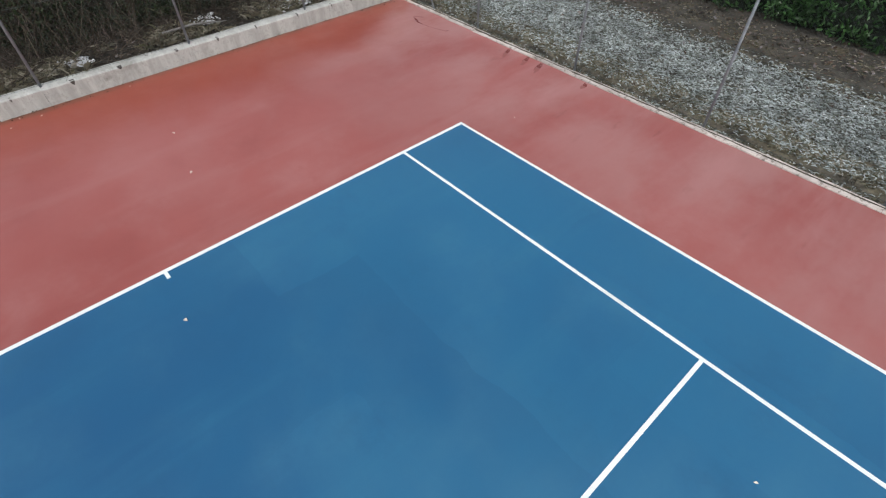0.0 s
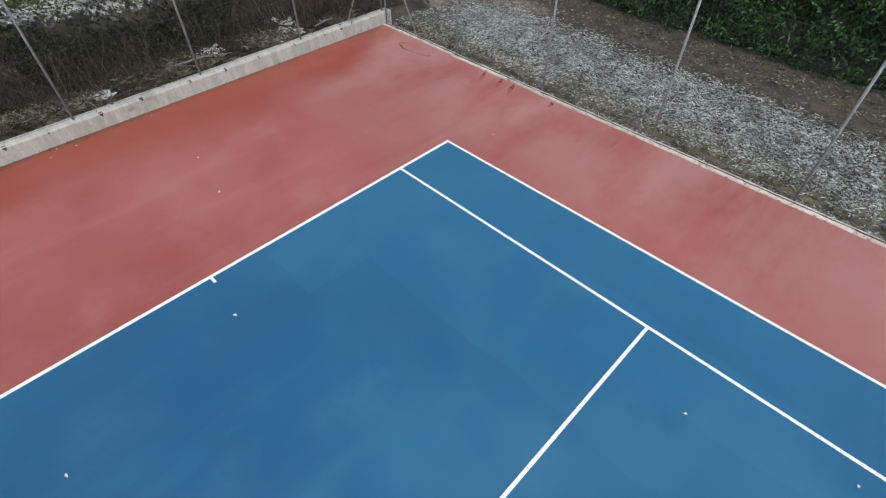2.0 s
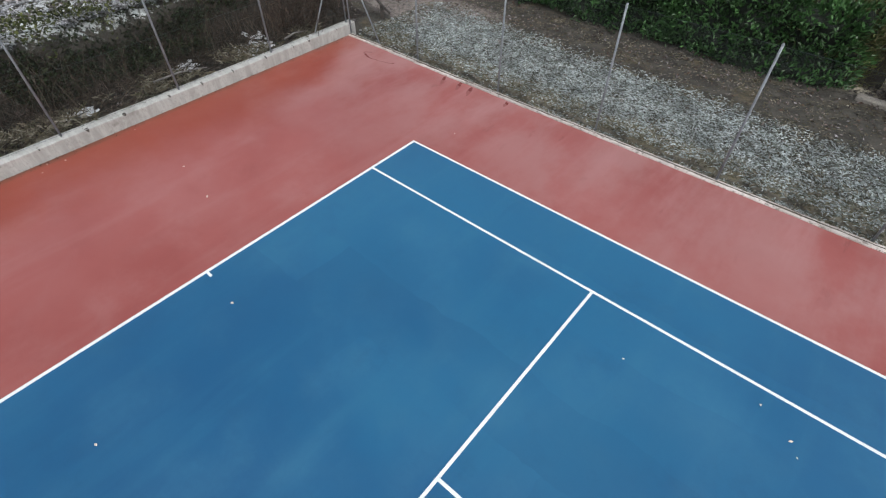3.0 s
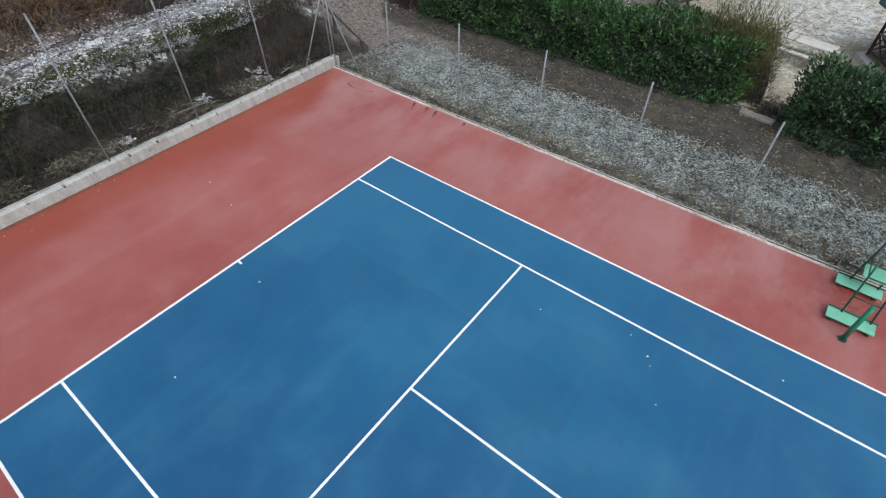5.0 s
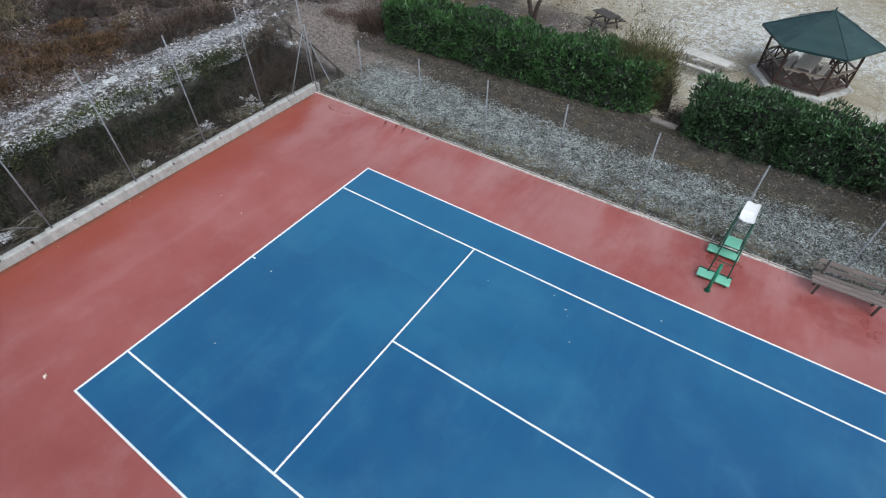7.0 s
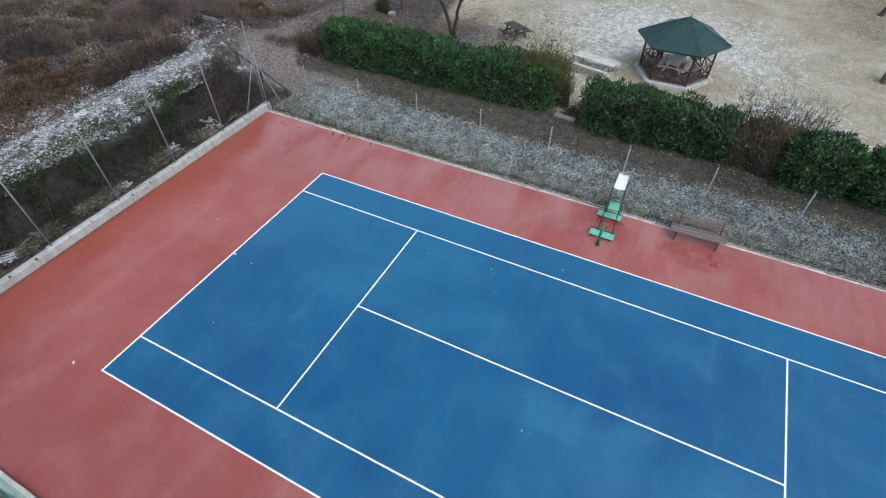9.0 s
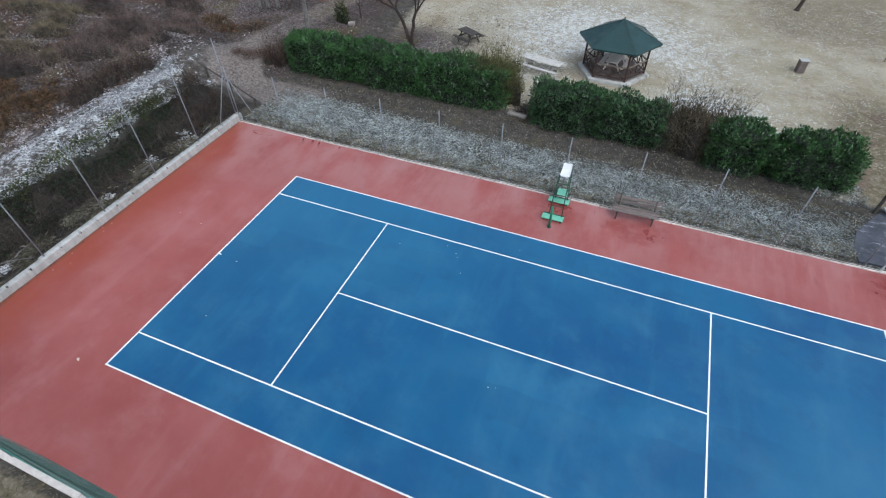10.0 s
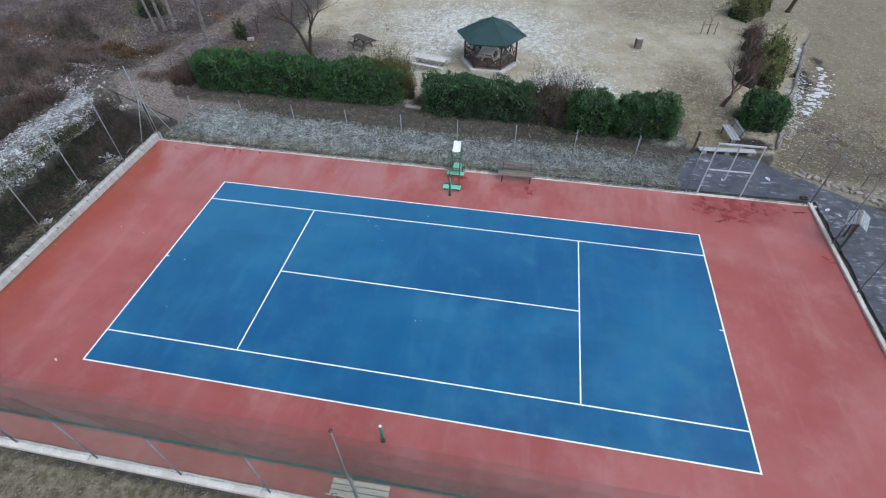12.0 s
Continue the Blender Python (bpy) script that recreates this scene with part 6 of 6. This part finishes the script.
rng_p = random.Random(73)
crust = Shape()
snowy = Shape()
def snow_place(rng):
    """A spot on the bank path where old snow lies: both verges, little in the wheel rut between, only the lower verge further south."""
    y = rng.uniform(-12, 12.0)
    wide = float(smooth01(0.5, 4.0, y))
    if rng.random() < 0.42:
        x = -20.22 - 0.25 * math.sin(y * 0.6) - abs(rng.gauss(0, 0.42))
    elif rng.random() < 0.35 + 0.65 * wide:
        x = -22.75 + rng.gauss(0, 0.36 + 0.1 * wide)
    else:
        x = rng.uniform(-23.0, -20.4)
    if -22.15 < x < -21.35 and rng.random() < 0.55:
        return None
    x -= 0.1 * max(y - 7, 0)
    if x > -22.4 and y > 9.7 - 0.6 * (x + 20.3):
        return None
    if noise.noise(Vector((x * 2.2, y * 0.6, 9.0))) < -0.16 + 0.35 * float(smooth01(9.0, 12.0, y)) + 0.2 * (1 - wide):
        return None
    return min(x, -20.22 - 0.25 * math.sin(y * 0.6)), y


for _ in range(19000):
    spot = snow_place(rng_p)
    if spot:
        x, y = spot
        blades(snowy, x, y, hz(x, y) + (0.14 if x > -20.7 else 0.0), 3, 0.12, 0.045, rng_p, 0.35, 0.08)
tagged(new("snowy_grass", snowy.mesh("snowy_grass", M_SNOWBLADE)), "flattened grass crusted with old snow", "grass", kind="stuff")
for _ in range(2600):
    spot = snow_place(rng_p)
    if spot:
        x, y = spot
        lump(crust, Vector((x, y, hz(x, y) + (0.14 if x > -20.7 else 0.02))), rng_p.uniform(0.03, 0.10), rng_p)
for _ in range(260):
    x, y = rng_p.uniform(-35, -23.3), rng_p.uniform(-4, 26)
    if noise.noise(Vector((x * 0.35, y * 0.35, 5.0))) > 0.12:
        lump(crust, Vector((x, y, hz(x, y) + 0.02)), rng_p.uniform(0.03, 0.08), rng_p)
tagged(new("snow_crust", crust.mesh("snow_crust", M_SNOW)), "broken crust of old snow along the path", "snow", kind="stuff")

under = Shape()
rng_u = random.Random(74)
for _ in range(1500):
    x, y = rng_u.uniform(-40, -23.4), rng_u.uniform(-6, 30)
    if noise.noise(Vector((x * 0.25, y * 0.25, 1.0))) < 0.0 or abs(x + 22.3) < 1.6 and y > 10:
        continue
    twigs(under, (x, y, hz(x, y)), 6, rng_u.uniform(0.3, 0.9), 1.2, rng_u, 0.010, 3)
for _ in range(140):
    x, y = rng_u.uniform(-20.0, -18.5), rng_u.uniform(-10, 9)
    twigs(under, (x, y, hz(x, y)), 6, rng_u.uniform(0.25, 0.6), 1.2, rng_u, 0.006, 3)
tagged(new("undergrowth", under.mesh("undergrowth", M_BRUSH)), "tangled leafless brown undergrowth", "undergrowth", kind="stuff")
fern = Shape()
for fx, fy, fr in ((-24.4, 2.6, 1.0), (-25.4, 4.2, 1.2), (-24.3, 0.2, 1.0), (-27.2, 1.6, 1.4), (-26.8, 6.0, 1.0), (-24.6, -2.6, 1.1), (-27.5, -1.5, 1.5), (-29.5, 4.0, 1.3), (-30.5, 9.5, 1.4), (-27.8, 10.2, 0.9), (-24.3, 18.6, 1.2), (-20.2, 17.6, 1.0), (-32.0, 1.0, 1.6), (-18.4, 20.0, 1.2)):
    for _ in range(int(420 * fr * fr)):
        x, y = rng_u.gauss(fx, fr * 0.6), rng_u.gauss(fy, fr * 0.6)
        if x > -23.3 and y < 12 or noise.noise(Vector((x * 1.2, y * 1.2, 3.0))) < -0.15:
            continue
        a = rng_u.uniform(0, 6.28)
        d = Vector((math.cos(a), math.sin(a), rng_u.gauss(0.2, 0.4))).normalized()
        s = Vector((-math.sin(a), math.cos(a), rng_u.gauss(0, 0.4))).normalized()
        fern.leaf(Vector((x, y, hz(x, y) + rng_u.uniform(0.02, 0.2))), d, s, rng_u.uniform(0.10, 0.24), rng_u.uniform(0.04, 0.09), rng_u.uniform(-0.2, 0.4))
tagged(new("bracken", fern.mesh("bracken", M_BRACKEN)), "collapsed rust-brown bracken on the slope", "bracken", kind="stuff")
tuft = Shape()
for _ in range(800):
    y = rng_u.uniform(-10, 8)
    x = rng_u.uniform(-18.9, -18.0)
    if noise.noise(Vector((x, y * 0.9, 7.0))) > 0.0:
        blades(tuft, x, y, hz(x, y), 16, 0.26, 0.014, rng_u, 1.6, 0.08)
tagged(new("dead_grass", tuft.mesh("dead_grass", M_DRYBLADE)), "tufts of dead straw-coloured grass behind the wall", "grass", kind="stuff")


for k, (x, y, rx, ry, rz) in enumerate(((-18.55, 5.75, 0.55, 0.32, 70), (-19.2, 6.2, 0.35, 0.25, 20), (-18.5, 0.75, 0.35, 0.22, 80), (-18.9, 3.75, 0.3, 0.3, 30), (-18.7, -3.9, 0.4, 0.25, 60),
                                        (20.3, 20.8, 0.7, 0.3, 68), (20.9, 22.3, 0.8, 0.22, 68), (21.5, 24.0, 0.9, 0.2, 70), (22.2, 25.9, 0.9, 0.25, 70), (22.7, 27.3, 0.6, 0.3, 70), (21.7, 20.5, 0.9, 0.55, 40),
                                        (22.4, 21.7, 0.9, 0.5, 50), (22.9, 23.0, 0.7, 0.4, 60), (21.0, 19.3, 0.8, 0.5, 60), (20.2, 18.2, 0.6, 0.4, 65), (23.0, 24.4, 0.5, 0.3, 50), (-18.35, 5.5, 0.4, 0.2, 75), (-18.5, 0.72, 0.35, 0.2, 80))):
    snow_patch(x, y, rx, ry, rz, 80 + k)
tagged(new("old_snow", old_snow.mesh("old_snow", M_SNOW)), "ragged patches of old grey-white snow", "snow", kind="stuff")

# stone edging and wire fence between garden and the field to the east
edging = thing("stone_edging", "row of rough pale stones along the garden edge", "stone edging", kind="structure")
rng_s = random.Random(90)
t = 0.0
while t < 16.5:
    L = rng_s.uniform(0.35, 0.6)
    x, y = 17.35 + 0.372 * (t + L / 2), 13.4 + 0.928 * (t + L / 2)
    part("stone", Shape().box((x, y, 0.07), (L * 0.95, rng_s.uniform(0.18, 0.26), rng_s.uniform(0.16, 0.3)), rz=68 + rng_s.gauss(0, 8), rx=rng_s.gauss(0, 6), bevel=0.05), M_STONE, edging)
    t += L
wire_f = fence("wire_fence", "old wire fence with thin posts beside the shrubs", (17.25, 13.3, 0), 68.2, 16.0, 6, 1.0, 0.0, M_WIREGREY, pitch=0.12, wire=0.0009, post_mat=M_POLE)
wire_p = fence("wire_fence", "old wire fence with thin posts above the asphalt path", (18.1, 12.2, 0), -33, 9.0, 3, 1.6, 0.0, M_WIREGREY, pitch=0.1, wire=0.0012, post_mat=M_POLE)
bank_stones = thing("stone_edging", "low rough stone bank above the asphalt path", "stone edging", kind="structure")
t = 0.0
while t < 9.0:
    L = rng_s.uniform(0.16, 0.42)
    for row in range(2):
        off = rng_s.gauss(0.0, 0.08) + 0.28 * row
        x, y = 17.6 + 0.84 * (t + L / 2) + 0.545 * off, 11.35 - 0.545 * (t + L / 2) + 0.84 * off
        if rng_s.random() < 0.8:
            part("stone", Shape().box((x, y, 0.02 + 0.03 * row), (L * rng_s.uniform(0.7, 1.1), rng_s.uniform(0.14, 0.3), rng_s.uniform(0.10, 0.2)), rz=rng_s.uniform(0, 180), rx=rng_s.gauss(0, 14), ry=rng_s.gauss(0, 14), bevel=0.05), M_STONE, bank_stones)
    t += L
step_stone = tagged(new("gap_step", Shape().box((-3.75, 14.6, 0.03), (1.1, 0.3, 0.16), rz=-8, bevel=0.03).mesh("gap_step", M_STONE)), "pale stone step in the hedge gap", "step")

# bleached leaves and bits on the court
for k, (x, y) in enumerate(((-10.91, -0.12), (-5.38, 3.18), (-3.52, 3.8), (-3.07, 3.46), (-2.9, 3.28), (-0.72, 4.56), (-2.54, 2.56), (-10.13, -2.67), (0.0, -1.65), (0.23, -1.55),
                            (-12.78, -5.72), (-15.02, 1.38), (-13.69, 1.12), (-17.19, -0.79), (-17.42, -0.58), (-17.32, -0.26), (-11.33, 6.34), (-16.9, -2.6), (-17.3, -2.2), (-17.2, -3.1), (-17.35, 1.4))):
    rl = random.Random(200 + k)
    a = rl.uniform(0, 6.28)
    big = 0.16 if k == 10 else 0.085 if k == 0 else rl.uniform(0.04, 0.075)
    s = Shape().leaf(Vector((0, 0, 0.012)), Vector((math.cos(a), math.sin(a), 0.15)).normalized(), Vector((-math.sin(a), math.cos(a), 0.1)).normalized(), big, big * 0.6, 0.3)
    ob = tagged(new("fallen_leaf", s.mesh("fallen_leaf", M_PALELEAF)), "pale bleached leaf lying on the court", "leaf", "leaves on the court")
    ob.location = (x, y, 0.006)


def stain(x, y, rx, ry, rz, seed, mat):
    """A thin puddle of damp with a wandering rim."""
    n = 28
    vs = [(0, 0, 0.0)]
    for i in range(n):
        a = 6.2832 * i / n
        k = 1 + 0.55 * noise.noise(Vector((math.cos(a) * 1.3, math.sin(a) * 1.3, seed))) + 0.2 * noise.noise(Vector((math.cos(a) * 4, math.sin(a) * 4, seed)))
        vs.append((rx * k * math.cos(a), ry * k * math.sin(a), 0.0))
    ob = tagged(new("damp_patch", Shape().add(vs, [(0, 1 + i, 1 + (i + 1) % n) for i in range(n)]).mesh("damp_patch", mat)), "thin dark damp patch on the red surface", "damp patch", "damp patches")
    ob.matrix_basis = pose(x, y, 0.004, 0, 0, rz)


for k, (x, y, rx, ry, rz) in enumerate(((-13.3, 8.22, 0.05, 0.2, 24), (-12.75, 8.24, 0.055, 0.22, 20), (-12.35, 8.2, 0.06, 0.25, 20), (-11.2, 8.28, 0.05, 0.14, 15),
                                        (12.75, 7.5, 0.3, 0.2, 10), (13.4, 7.45, 0.16, 0.12, 40), (13.9, 7.6, 0.2, 0.1, 0), (13.1, 6.65, 0.35, 0.07, 25), (14.8, 8.0, 0.08, 0.35, -15), (14.0, 6.8, 0.2, 0.05, 30), (16.9, 7.9, 0.3, 0.06, 10))):
    stain(x, y, rx, ry, rz, 300 + k, M_WETRED if x > 0 else M_WATER)

# a dried puddle's dark rim in the corner
rim = []
for i in range(41):
    a = 2.5 + 3.3 * i / 40
    k = 1 + 0.25 * noise.noise(Vector((math.cos(a) * 1.5, math.sin(a) * 1.5, 2.0)))
    for q in (-1, 1):
        w = 1 + q * (0.07 + 0.08 * noise.noise(Vector((a * 2.0, q, 5.0))))
        rim.append((0.72 * k * w * math.cos(a), 0.25 * k * w * math.sin(a), 0.0))
rim_ob = tagged(new("damp_patch", Shape().add(rim, [(2 * i, 2 * i + 1, 2 * i + 3, 2 * i + 2) for i in range(40)]).mesh("damp_patch", M_WATER)), "dark rim of a dried puddle on the red surface", "damp patch", "damp patches")
rim_ob.matrix_basis = pose(-15.6, 8.1, 0.004, 0, 0, 8)
rim_ob.scale = (0.9, 0.9, 1.0)

# crumpled scraps on the asphalt, and rough dead grass outside the south wall
for k, (x, y, r) in enumerate(((16.1, 10.44, 0.17), (18.25, 8.3, 0.15), (13.77, 9.95, 0.10), (18.7, 7.9, 0.08))):
    rp = random.Random(400 + k)
    s = Shape()
    n = 9
    ring = [Vector((r * rp.uniform(0.6, 1.3) * math.cos(6.2832 * i / n), r * 0.6 * rp.uniform(0.6, 1.3) * math.sin(6.2832 * i / n), rp.uniform(0.0, 0.02))) for i in range(n)]
    s.add(ring + [Vector((0, 0, 0.05))], [(i, (i + 1) % n, n) for i in range(n)])
    ob = tagged(new("paper_scrap", s.mesh("paper_scrap", M_SNOW)), "crumpled whitish scrap lying on the asphalt", "litter", "scraps on the asphalt")
    ob.matrix_basis = pose(x, y, 0.035, 0, 0, rp.uniform(0, 180))
south_g = Shape()
rng_q = random.Random(77)
for _ in range(3200):
    x, y = rng_q.uniform(-18, 12), -8.95 - abs(rng_q.gauss(0, 1.9))
    blades(south_g, x, y, hz(x, y), 6, 0.09, 0.014, rng_q, 0.8, 0.1, 0.4)
tagged(new("rough_grass", south_g.mesh("rough_grass", M_DRYBLADE)), "rough dead grass outside the low white wall", "grass", kind="stuff")
